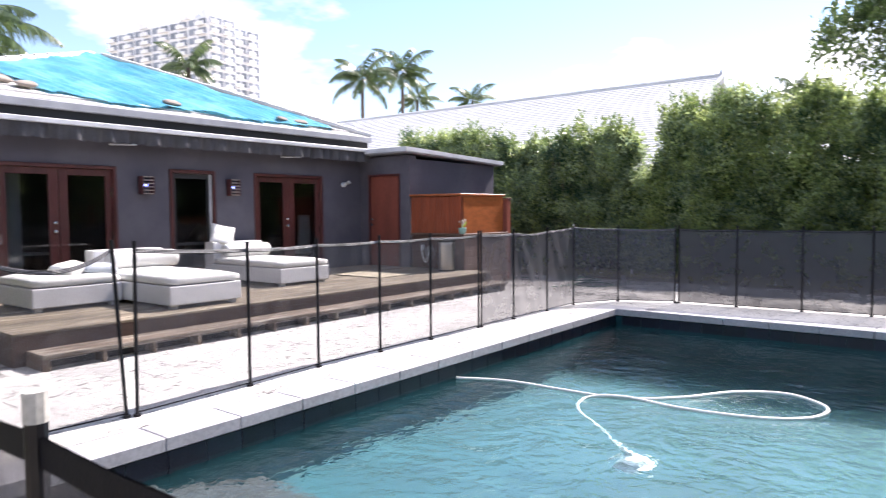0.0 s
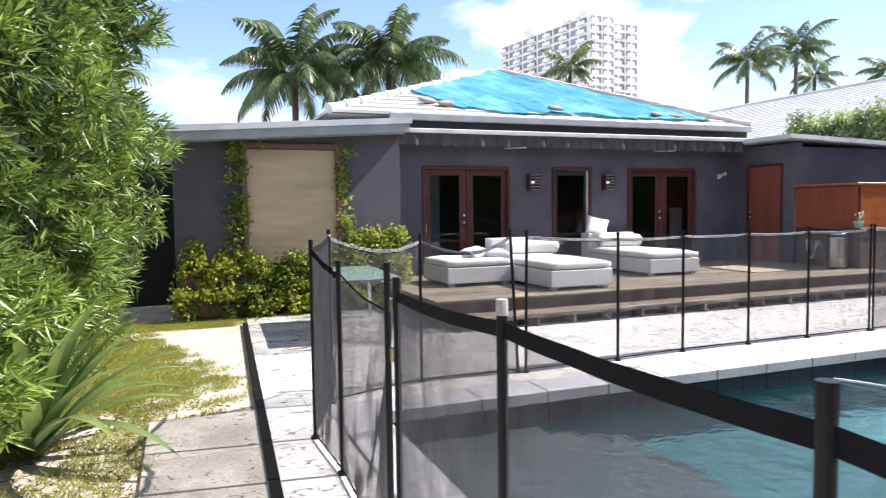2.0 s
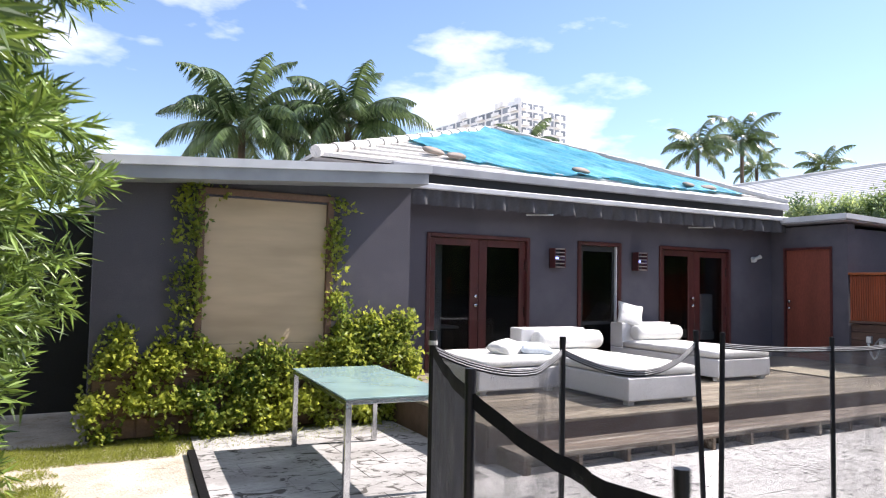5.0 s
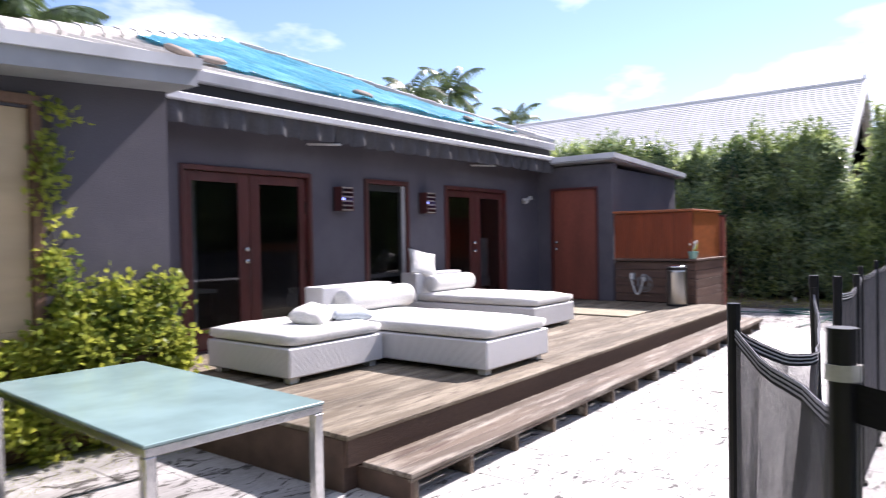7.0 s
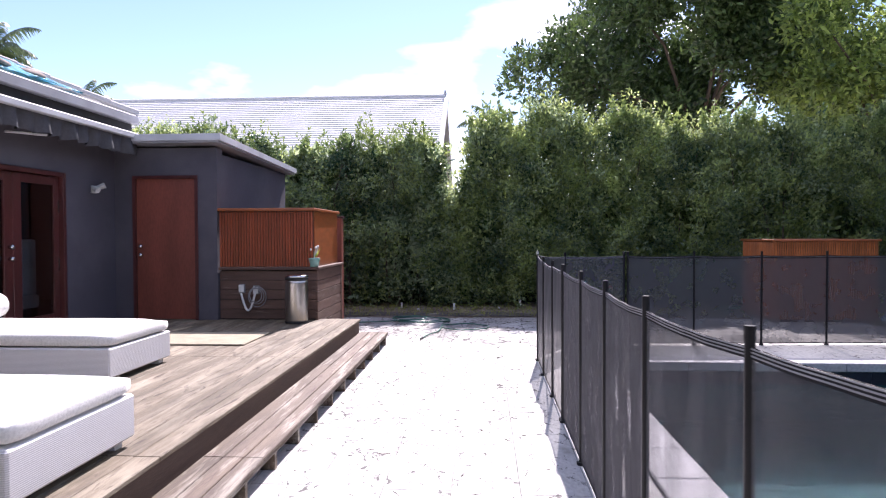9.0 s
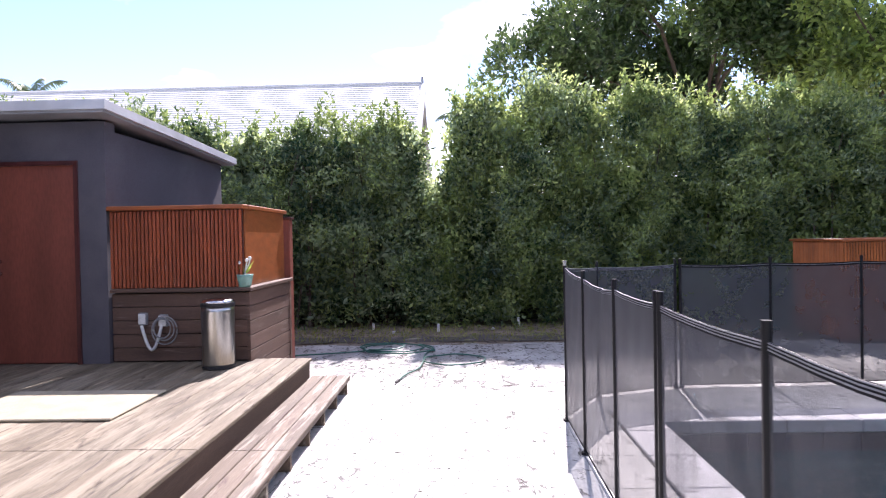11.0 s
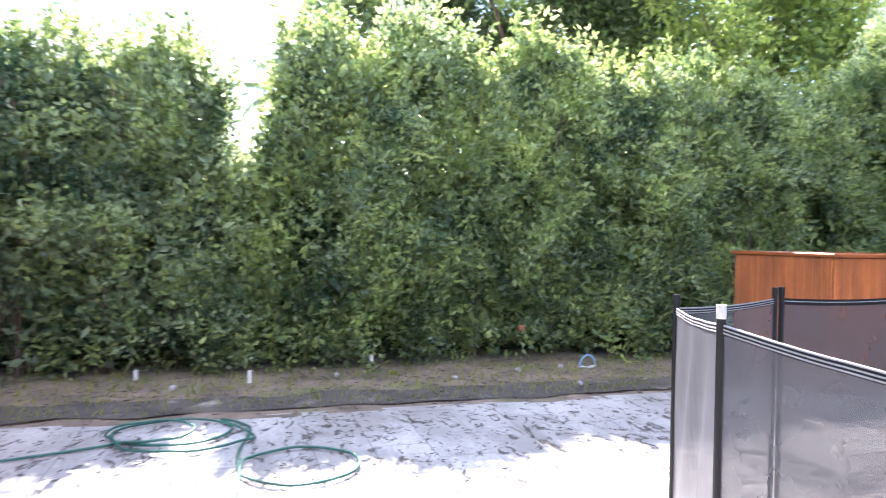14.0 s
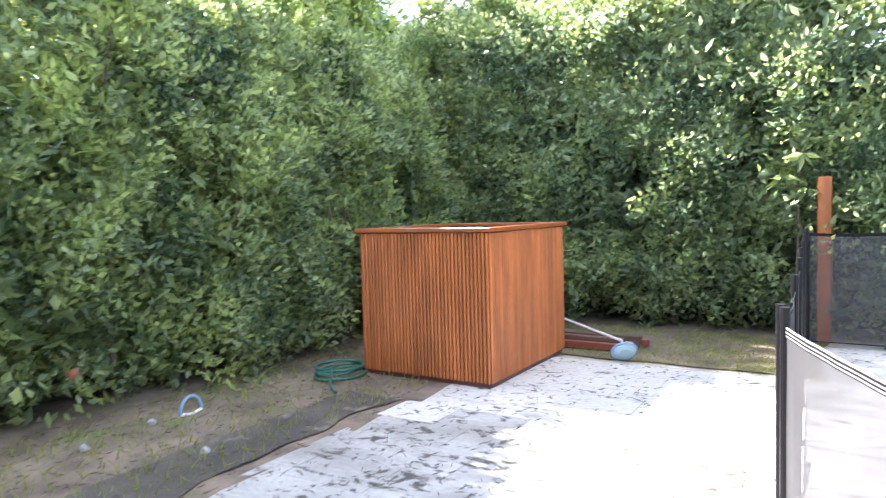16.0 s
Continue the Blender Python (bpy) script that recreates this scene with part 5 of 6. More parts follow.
# narrow-leaved screen shrubs along the lawn, each its own bush
def podocarpus(x, y, r, h, n, seed, label):
    b = thing("shrub", (x, y, 0), label, "shrub", "screen shrubs along the lawn")
    part("trunk", tube([(0, 0, -0.05), (0.05, 0.02, h * 0.4), (-0.03, 0.05, h * 0.6)], 0.035, 8, 0.3), M_BARK, b)
    z = np.repeat(rng.random(n // 5) ** 0.85, 5)
    n = len(z)
    prof = 0.75 + 0.35 * np.sin(np.pi * np.clip(z * 0.9 + 0.12, 0, 1)) - 0.35 * np.maximum(0, z - 0.75) / 0.25
    prof = prof * (0.7 + 0.3 * np.minimum(z / 0.4, 1))
    ang = np.repeat(rng.uniform(0, 2 * np.pi, n // 5), 5)
    lump = np.array([noise.noise((math.cos(a) * 2 + seed, math.sin(a) * 2, zz * h * 1.2)) for a, zz in zip(ang, z)])
    rad = r * prof * (1 + 0.6 * lump) * (1 - 0.42 * np.repeat(rng.random(n // 5), 5) ** 1.6)
    c = np.stack([np.cos(ang) * rad, np.sin(ang) * rad, 0.12 + z * h], 1) + rng.normal(size=(n, 3)) * 0.03
    o = np.stack([np.cos(ang), np.sin(ang), np.full(n, 0.55)], 1)
    per = 13
    C, O = np.repeat(c, per, 0), np.repeat(unit(o), per, 0)
    step_ = np.tile(np.linspace(0, 0.2, per), n)[:, None]
    twig = np.repeat(unit(o + rng.normal(size=(n, 3)) * 0.75), per, 0)
    at = C + twig * step_
    way = unit(twig * 0.75 + rng.normal(size=at.shape) * 0.5 + [0, 0, -0.1])
    leaves("foliage", at, way, 0.145, 0.024, M_POD, b, 0.1)
    # Added dark ball in the crown, so gaps between leaves look shaded.
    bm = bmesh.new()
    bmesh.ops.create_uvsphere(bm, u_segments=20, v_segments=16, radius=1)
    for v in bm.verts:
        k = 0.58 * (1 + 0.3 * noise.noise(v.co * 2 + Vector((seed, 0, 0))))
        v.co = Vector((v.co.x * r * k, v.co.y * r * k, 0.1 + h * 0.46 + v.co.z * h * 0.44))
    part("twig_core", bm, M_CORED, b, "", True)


for x, y, r, h, n in ((-0.95, 1.6, 0.75, 4.6, 2500), (-0.75, 2.7, 0.85, 4.9, 2700), (-0.62, 3.9, 0.9, 4.7, 2300), (-0.55, 5.1, 0.8, 4.4, 1900), (-0.75, 6.2, 0.7, 4.0, 1100), (-1.9, 3.0, 1.1, 5.0, 900), (-1.8, 5.2, 1.1, 4.8, 800), (-1.3, 0.4, 0.7, 4.2, 900), (-0.72, 0.7, 0.42, 1.3, 1000)):
    podocarpus(x, y, r, h, n, x * 7 + y, "tall feathery green shrub with narrow leaves")
# Added black board; its colour stands in for the dark side passage.
sf = structure("side_fence", box(-3.0, 0.647, 8.6, 8.66, 0, 2.3), M_BLACK, "added black board for the darkness of the side passage", "fence")
structure("side_fence", box(-3.3, -3.24, -8.0, 8.6, 0, 1.9), M_BLACK, "dark boundary fence behind the shrubs", "fence")


def spiky(x, y, n, length, label):
    t = thing("spiky_plant", (x, y, -0.03), label, "plant")
    for k in range(n):
        a = 2.399 * k
        tilt = 0.4 + 0.75 * (k / n)
        bm = bmesh.new()
        prev = None
        for s in range(7):
            e = s / 6
            rr = length * e * math.sin(tilt * (0.7 + 0.5 * e)) 
            z = length * e * math.cos(tilt * (0.6 + 0.7 * e))
            wd = 0.042 * (1 - e) ** 0.6 * (0.5 + 1.2 * min(e * 4, 1))
            c = Vector((math.cos(a) * rr, math.sin(a) * rr, z))
            sd = Vector((-math.sin(a), math.cos(a), 0)) * wd
            cur = [bm.verts.new(c + sd + Vector((0, 0, wd * 0.3))), bm.verts.new(c), bm.verts.new(c - sd + Vector((0, 0, wd * 0.3)))]
            if prev:
                bm.faces.new((prev[0], cur[0], cur[1], prev[1]))
                bm.faces.new((prev[1], cur[1], cur[2], prev[2]))
            prev = cur
        part("leaf", bm, M_SWORD, t, "", True)


spiky(-0.2, 1.5, 40, 1.2, "spiky plant with long sword-like leaves on the lawn")


def broad_tree(x, y, h, r, n, seed, label, material=M_TREE, lift=0.45, size=0.2):
    t = thing("tree", (x, y, 0), label, "tree")
    q = random.Random(seed)
    bm = tube([(0, 0, -0.1), (0.1, 0.05, h * 0.2), (-0.1, 0.1, h * 0.42)], 0.24, 10, 0.7)
    part("trunk", bm, M_BARK, t, "", True)
    ends = []
    for k in range(11):
        a = k * 2.4 + q.random()
        rr = r * q.uniform(0.45, 0.9)
        zz = h * q.uniform(0.55, 0.98)
        e = Vector((math.cos(a) * rr, math.sin(a) * rr, zz))
        m = Vector((math.cos(a) * rr * 0.35, math.sin(a) * rr * 0.35, h * 0.42 + (zz - h * 0.42) * 0.55))
        part("limb", tube([(-0.1, 0.1, h * 0.38), m, e], 0.1, 7, 0.2), M_BARK, t, "", True)
        ends.append((e, m))
    cs = []
    for e, m in ends:
        for k in range(5):
            f = q.uniform(0.35, 1.0)
            c = m.lerp(e, f) + Vector((q.gauss(0, r * 0.16), q.gauss(0, r * 0.16), q.gauss(0, r * 0.12)))
            cs.append((c.x, c.y, max(c.z, h * lift), r * q.uniform(0.16, 0.3)))
    cs = np.array(cs)
    w_ = rng.choice(len(cs), n)
    u = unit(rng.normal(size=(n, 3)))
    c = cs[w_, :3] + u * cs[w_, 3:] * rng.uniform(0.55, 1.05, (n, 1)) * [1, 1, 0.75]
    at, way = clumps(c, u, 9, size * 0.7, 0.7)
    leaves("crown", at, way, size, size * 0.5, material, t)
    return t


broad_tree(31.0, -5.8, 13.2, 6.3, 8500, 5, "large dark-green broadleaf tree rising behind the hedge", M_TREE, 0.36, 0.27)
broad_tree(27.0, -11.0, 10.6, 4.8, 4200, 8, "bright green broadleaf tree behind the hedge", M_TREE2, 0.36, 0.25)
broad_tree(14.5, -13.5, 7.5, 2.8, 1500, 13, "broadleaf tree behind the back hedge", M_LEAFD, 0.4, 0.2)


def palm(x, y, h, fl, n, seed, label, group="palms behind the house", lean=0.0):
    p = thing("palm_tree", (x, y, 0), label, "palm tree", group)
    q = random.Random(seed)
    top = Vector((lean, 0, h))
    part("trunk", tube([(0, 0, -0.1), (lean * 0.3, 0, h * 0.5), top], 0.16, 8, 0.7), M_BARK, p, "", True)
    for k in range(n):
        a = 2.399 * k + q.uniform(-0.2, 0.2)
        up = 1.4 - 1.75 * (k / n) ** 0.85 + q.uniform(-0.15, 0.15)
        d = Vector((math.cos(a), math.sin(a), 0))
        L = fl * q.uniform(0.85, 1.1)
        pts, pos, ang = [], top.copy(), up
        S = 12
        for s in range(S + 1):
            pts.append(pos.copy())
            pos = pos + (d * math.cos(ang) + Vector((0, 0, math.sin(ang)))) * (L / S)
            ang -= (0.05 + 0.17 * s / S)
        fr = part("frond", tube(pts, 0.022, 5, 0.25), M_PALM, p)
        V, F = [], []
        sd = Vector((-d.y, d.x, 0))
        for s in range(44):
            e = 0.14 + 0.86 * s / 43
            i = min(int(e * S), S - 1)
            c = pts[i].lerp(pts[i + 1], e * S - i)
            along = (pts[i + 1] - pts[i]).normalized()
            ll = fl * 0.27 * math.sin(math.pi * min(1, 0.18 + e * 0.8)) ** 0.7
            for sg in (1, -1):
                w = (sd * sg * 0.85 + along * 0.5 + Vector((0, 0, -0.8 + q.uniform(-0.35, 0.3)))).normalized()
                wd = along * fl * 0.012
                t_ = c + w * ll
                m = c + w * ll * 0.5 + Vector((0, 0, 0.03))
                b = len(V)
                V += [c - wd, m - wd * 0.9, t_ + Vector((0, 0, -ll * 0.16)), m + wd * 0.9, c + wd]
                F.append((b, b + 1, b + 3, b + 4))
                F.append((b + 1, b + 2, b + 3, b + 3))
        V = np.array([tuple(v) for v in V], np.float32)
        tri = []
        for f in F:
            if f[2] == f[3]:
                tri.append(f[:3])
            else:
                tri += [(f[0], f[1], f[2]), (f[0], f[2], f[3])]
        np_mesh("leaflet_fan", V, np.array(tri), M_PALM, fr)


palm(4.85, 22.0, 6.5, 3.1, 28, 1, "tall green palm with feathery fronds behind the house")
palm(8.3, 21.5, 7.0, 3.1, 28, 2, "tall green palm with feathery fronds behind the house")
palm(-1.8, 19.0, 5.6, 2.4, 14, 3, "palm with feathery fronds beyond the shrubs")
palm(21.5, 30.0, 9.2, 2.2, 14, 4, "small distant palm behind the roof")
palm(33.5, 29.0, 10.2, 2.7, 15, 5, "distant palm with feathery fronds")
palm(37.5, 29.0, 11.2, 2.8, 16, 6, "distant palm with feathery fronds")
palm(41.5, 31.0, 10.0, 2.2, 12, 7, "distant palm with feathery fronds")
palm(46.0, 29.0, 10.3, 2.4, 13, 8, "distant palm with feathery fronds")
palm(19.0, -13.0, 6.6, 2.2, 14, 21, "palm rising behind the back hedge", "palms behind the back hedge")
palm(17.0, -15.5, 7.4, 2.4, 14, 22, "palm rising behind the back hedge", "palms behind the back hedge")
palm(31.0, 2.6, 5.9, 1.6, 12, 9, "palm beside the neighbouring gable")

# vine on the wing wall
vine = thing("climbing_vine", (0, 6.9, 0), "yellow-green vine climbing over the wing wall and window frame", "vine")


def vine_cover(x, z):
    """How thick the vine stands at a place of the wall."""
    k = noise.noise((x * 1.8, z * 1.8, 4)) * 0.35 + noise.noise((x * 5, z * 5, 1)) * 0.25
    low = 0.9 - z + (0.28 if x > 3.0 else 0.0) + k
    edge = min(abs(x - 1.60), abs(x - 3.04))
    side = (0.035 - edge) * 4 - 0.05 + k * 0.5 if z < 2.5 else -1
    run = abs((z * 9.0) % 1 - 0.5)
    if (x < 1.62 and x > 1.36 or 3.02 < x < 3.2) and z < 2.4 and run < 0.17:
        side = max(side, 0.12 - abs(x - (1.5 if x < 2 else 3.1)) * 0.4)
    topp = 0.02 - abs(z - 2.50) if 1.4 < x < 1.95 else -1
    if 1.68 < x < 2.95 and 0.80 + k * 0.25 < z < 2.42:
        return -1
    return max(low, side, topp)


vp = []
while len(vp) < 2700:
    x, z = rng.uniform(0.66, 4.03), rng.uniform(0.0, 2.62)
    c = vine_cover(x, z)
    if c > 0 and rng.random() < 0.35 + c and noise.noise((x * 4.2, z * 4.2, 8)) + 0.5 * noise.noise((x * 9, z * 9, 3)) > -0.16 + 0.22 * (z < 0.62) + (0.16 if x < 1.7 and z < 0.75 else 0):
        vp.append((x, -0.03 - rng.random() * min(0.25, 0.06 + 0.24 * max(c, 0)), z))
vp = np.array(vp)
at, way = clumps(vp, np.tile([0.0, -1.0, 0.1], (len(vp), 1)), 7, 0.045, 0.8)
leaves("foliage", at, way + [0, 0, 0.25], 0.056, 0.05, M_VINE, vine)
for x in (1.58, 1.63, 3.04, 3.1, 3.4, 3.7, 2.3, 1.0):
    pts = [(x + 0.06 * noise.noise((x * 3, k * 0.7, 0)), -0.02, 0.05 + k * (0.27 if x < 3.2 and x > 1.5 and x != 2.3 else 0.09)) for k in range(10)]
    part("stem", tube(pts, 0.008, 5, 0.5), M_BARK, vine)

# grass and litter
gx, gy = rng.uniform(-2.2, 1.4, 150000), rng.uniform(1.9, 6.85, 150000)
gd = gx - 0.22 - (5.6 - gy) * 0.33
gk = np.array([0.7 * noise.noise((a * 1.3, b * 1.3, 2.2)) + 0.6 * noise.noise((a * 4, b * 4, 1)) for a, b in zip(gx, gy)]) + np.clip(0.12 - gd, -0.6, 0.45) * 1.6 - 1.2 * np.maximum(0, 2.7 - gy) + 1.7 * (gy > 6.1)
sel = gk > rng.uniform(-0.1, 0.5, len(gx))
ga = np.stack([gx, gy, np.full(len(gx), -0.03)], 1)[sel]
ga = np.concatenate([ga, np.stack([rng.uniform(1.3, 3.7, 7000), 6.88 - rng.random(7000) ** 1.4 * 0.75, np.full(7000, -0.03)], 1)])
lawn = thing("grass", (0, 0, 0), "thin yellow-green grass on sandy ground", "grass", kind="stuff")
leaves("blades", ga, rng.normal(size=ga.shape) * 0.6 + [0, 0, 0.7], 0.05, 0.0065, M_GRASS, lawn, 0.05)
g2 = np.stack([rng.uniform(12.3, 18.0, 9000), rng.uniform(-5.5, -3.6, 9000), np.full(9000, -0.01)], 1)
lawn2 = thing("grass", (0, 0, 0), "sparse grass along the hedge foot", "grass", kind="stuff")
leaves("blades", g2, rng.normal(size=g2.shape) * 0.6 + [0, 0, 0.7], 0.05, 0.008, M_GRASS, lawn2, 0.05)
lx = np.concatenate([rng.uniform(12.3, 15.3, 1500), rng.uniform(15.2, 17.2, 2600), rng.uniform(3.7, 12.3, 260)])
ly = np.concatenate([rng.uniform(-3.4, 5.8, 1500), rng.uniform(-4.5, 6, 2600), rng.uniform(2.4, 4.2, 260)])
la = np.stack([lx, ly, np.full(len(lx), 0.012)], 1)
lit = thing("leaf_litter", (0, 0, 0), "dry brown leaves scattered over the paving", "leaves", kind="stuff")
leaves("dry_leaves", la, rng.normal(size=la.shape) * [1, 1, 0.08], 0.075, 0.007, mat("dry_leaf", (0.1, 0.08, 0.06), 0.9, island=0.4), lit, 0.1)
ll = np.stack([rng.uniform(-1.4, 1.35, 5200), rng.uniform(-2.5, 2.9, 5200) , np.full(5200, -0.018)], 1)
ll = ll[(ll[:, 0] < 0.5) | (rng.random(5200) < 0.18)]
lit2 = thing("leaf_litter", (0, 0, 0), "dry brown leaves and twigs scattered over the sandy lawn", "leaves", kind="stuff")
leaves("dry_leaves", ll, rng.normal(size=ll.shape) * [1, 1, 0.1], 0.06, 0.014, mat("brown_lawn_leaf", (0.2, 0.14, 0.08), 0.9, island=0.5), lit2, 0.1)
lg = np.stack([rng.uniform(-1.2, 0.6, 14000), rng.uniform(0.6, 2.9, 14000), np.full(14000, -0.03)], 1)
lg = lg[np.array([noise.noise((a * 2.2, b * 2.2, 5)) for a, b, c in lg]) > 0.02]
leaves("blades", lg, rng.normal(size=lg.shape) * 0.6 + [0, 0, 0.7], 0.055, 0.007, M_GRASS, lawn, 0.05)
gg = np.stack([rng.uniform(15.3, 17.1, 3500), rng.uniform(-4.5, 6, 3500), np.full(3500, 0.0)], 1)
lawn3 = thing("grass", (0, 0, 0), "weeds and dry stalks at the hedge foot", "grass", kind="stuff")
leaves("blades", gg, rng.normal(size=gg.shape) * 0.5 + [0, 0, 0.8], 0.09, 0.008, M_GRASS, lawn3, 0.05)

# ---- neighbouring house ----
nbh = thing("house", (0, 0, 0), "neighbouring house with long white tiled roof and gable", "house")
NRX, NY0, NY1, NRZ = 26.0, 4.2, 24.0, 6.19
NSL = 0.62
for k in range(42):
    a, b = k / 42, (k + 1.1) / 42
    bm = bmesh.new()
    xa, xb = NRX - 6.0 * (1 - a), NRX - 6.0 * (1 - min(b, 1))
    za, zb = NRZ - NSL * 6.0 * (1 - a), NRZ - NSL * 6.0 * (1 - min(b, 1))
    v = [bm.verts.new(p) for p in ((xa, NY0, za), (xa, NY1, za), (xa, NY1, za + 0.045), (xa, NY0, za + 0.045), (xb, NY1, zb + 0.015), (xb, NY0, zb + 0.015))]
    bm.faces.new((v[0], v[1], v[2], v[3]))
    bm.faces.new((v[3], v[2], v[4], v[5]))
    part("tile_course", bm, M_NTILE, nbh)
bm = bmesh.new()
bm.faces.new([bm.verts.new(p) for p in ((NRX, NY0, NRZ), (NRX + 6, NY0, NRZ - NSL * 6), (NRX + 6, NY1, NRZ - NSL * 6), (NRX, NY1, NRZ))])
part("roof", bm, M_NTILE, nbh)
bm = bmesh.new()
bm.faces.new([bm.verts.new(p) for p in ((NRX - 5.6, NY0 + 0.25, 0), (NRX + 5.6, NY0 + 0.25, 0), (NRX + 5.6, NY0 + 0.25, NRZ - NSL * 5.6), (NRX, NY0 + 0.25, NRZ - 0.02), (NRX - 5.6, NY0 + 0.25, NRZ - NSL * 5.6))])
bmesh.ops.solidify(bm, geom=bm.faces[:], thickness=0.2)
part("wall", bm, M_WHITE, nbh)
part("wall", box(NRX - 5.6, NRX - 5.4, NY0 + 0.5, NY1, 0, NRZ - NSL * 5.6), M_WHITE, nbh)
for sg in (1, -1):
    bm = box(0, 6.9, -0.03, 0.1, -0.16, 0.03)
    bmesh.ops.transform(bm, matrix=pose(NRX, NY0 - 0.02, NRZ + 0.02, 0, math.degrees(math.atan(NSL)) * 1, 90 * (1 - sg)), verts=bm.verts)
    part("barge_board", bm, M_WHITE, nbh)
for k in range(6):
    part("louvre", box(NRX - 0.16, NRX + 0.16, NY0 + 0.02, NY0 + 0.06, NRZ - 1.3 + 0.1 * k, NRZ - 1.24 + 0.1 * k), M_GREYTRIM, nbh)
part("finial", tube([(NRX, NY0, NRZ), (NRX, NY0, NRZ + 0.22)], 0.06, 8, 0.5), M_GREYTRIM, nbh)
part("ridge", tube([(NRX, NY0, NRZ + 0.03), (NRX, NY1, NRZ + 0.01)], 0.07, 8), M_NTILE, nbh)

# ---- apartment tower ----
tower = thing("apartment_building", (135.5, 200.0, 0), "tall white apartment tower with rows of balconies", "apartment building")


def tower_wing(p0, p1, depth, z1, bays):
    a, b = Vector((*p0, 0)), Vector((*p1, 0))
    L = (b - a).length
    ang = math.degrees(math.atan2(b.y - a.y, b.x - a.x))
    m = pose(a.x, a.y, 0, 0, 0, ang)
    bm = bmesh.new()
    add_box(bm, 0, L, 0, depth, 0, z1, 0, m)
    part("wall", bm, M_TOWER, tower)
    fl = int(z1 / 3.0)
    for f in range(fl):
        z = z1 - 3.0 * (f + 1)
        if z < 18:
            break
        for k in range(bays):
            xa = L * (k + 0.12) / bays
            xb = L * (k + 0.88) / bays
            bm = bmesh.new()
            add_box(bm, xa, xb, -0.12, -0.02, z + 0.5, z + 2.5, 0, m)
            part("window", bm, M_TOWERGLASS, tower)
            if k % 2 == 0:
                bm = bmesh.new()
                add_box(bm, xa - 0.4, xb + 0.4, -1.5, -0.02, z + 0.1, z + 0.35, 0, m)
                add_box(bm, xa - 0.4, xb + 0.4, -1.5, -1.4, z + 0.35, z + 1.3, 0, m)
                part("balcony", bm, M_TOWER, tower)


tower_wing((0, 0), (10.5, 0.6), 16, 68.0, 4)
tower_wing((10.6, 2.0), (22.2, 2.6), 14, 66.5, 4)
tower_wing((-7.7, 52.5), (-0.3, 0.8), 10, 67.5, 11)
part("penthouse", box(2, 9, 3, 10, 68.0, 71), M_TOWER, tower)
part("penthouse", box(-5.5, 0, 30, 38, 67.5, 70.5), M_TOWER, tower)
part("penthouse", box(-2.5, 3, 8, 14, 67.5, 69.5), M_TOWER, tower)
far = thing("apartment_building", (86.0, 205.0, 0), "distant low white apartment block", "apartment building")
part("wall", box(0, 16, 0, 12, 0, 47), M_TOWER, far)
for f in range(8):
    for k in range(4):
        part("window", box(1 + 3.8 * k, 3.6 + 3.8 * k, -0.1, -0.02, 20 + 3.2 * f, 22 + 3.2 * f), M_TOWERGLASS, far)

# ---- loose things ----
def spline(pts, n=10):
    pts = [Vector(p) for p in pts]
    out = []
    for i in range(len(pts) - 1):
        p0, p1, p2, p3 = pts[max(i - 1, 0)], pts[i], pts[i + 1], pts[min(i + 2, len(pts) - 1)]
        for k in range(n):
            t = k / n
            out.append(0.5 * ((2 * p1) + (p2 - p0) * t + (2 * p0 - 5 * p1 + 4 * p2 - p3) * t * t + (3 * p1 - p0 - 3 * p2 + p3) * t ** 3))
    return out + [pts[-1]]


def loop(cx, cy, rx, ry, z, a0, a1, n=14):
    return [(cx + rx * math.cos(a0 + (a1 - a0) * k / n), cy + ry * math.sin(a0 + (a1 - a0) * k / n), z + 0.004 * (k % 3)) for k in range(n + 1)]


gh = [(14.15, 5.9, 0.018), (14.25, 5.3, 0.018), (14.5, 4.5, 0.018)] + loop(14.75, 4.05, 0.34, 0.42, 0.02, 2.0, 9.2) + loop(14.72, 4.2, 0.28, 0.3, 0.045, 2.6, 8.6) + loop(14.62, 3.95, 0.4, 0.5, 0.03, 2.2, 4.4, 6) + [(15.05, 3.72, 0.02), (14.75, 3.5, 0.02), (14.2, 3.58, 0.02)] + loop(13.8, 3.2, 0.36, 0.38, 0.02, 1.6, 7.6) + [(13.3, 3.6, 0.02), (12.95, 3.72, 0.02), (12.62, 3.78, 0.02)]
hose = thing("garden_hose", (0, 0, 0), "dark green garden hose lying in loops on the paving", "garden hose")
part("hose", tube(spline(gh, 5), 0.0098, 7), M_HOSE, hose, "", True)
part("nozzle", tube([(12.62, 3.78, 0.02), (12.52, 3.80, 0.02)], 0.018, 8, 0.6), M_BLACK, hose)
coil = loop(16.26, -1.85, 0.22, 0.28, 0.02, 0, 6.6) + loop(16.3, -1.88, 0.18, 0.26, 0.05, 1, 7.4) + loop(16.32, -1.9, 0.23, 0.22, 0.08, 2, 8.2) + [(16.05, -1.45, 0.03), (15.85, -1.3, 0.02)]
tagged(part("garden_hose", tube(spline(coil, 4), 0.0135, 7), M_HOSE, None, "", True), "coiled green hose beside the slatted box", "garden hose")

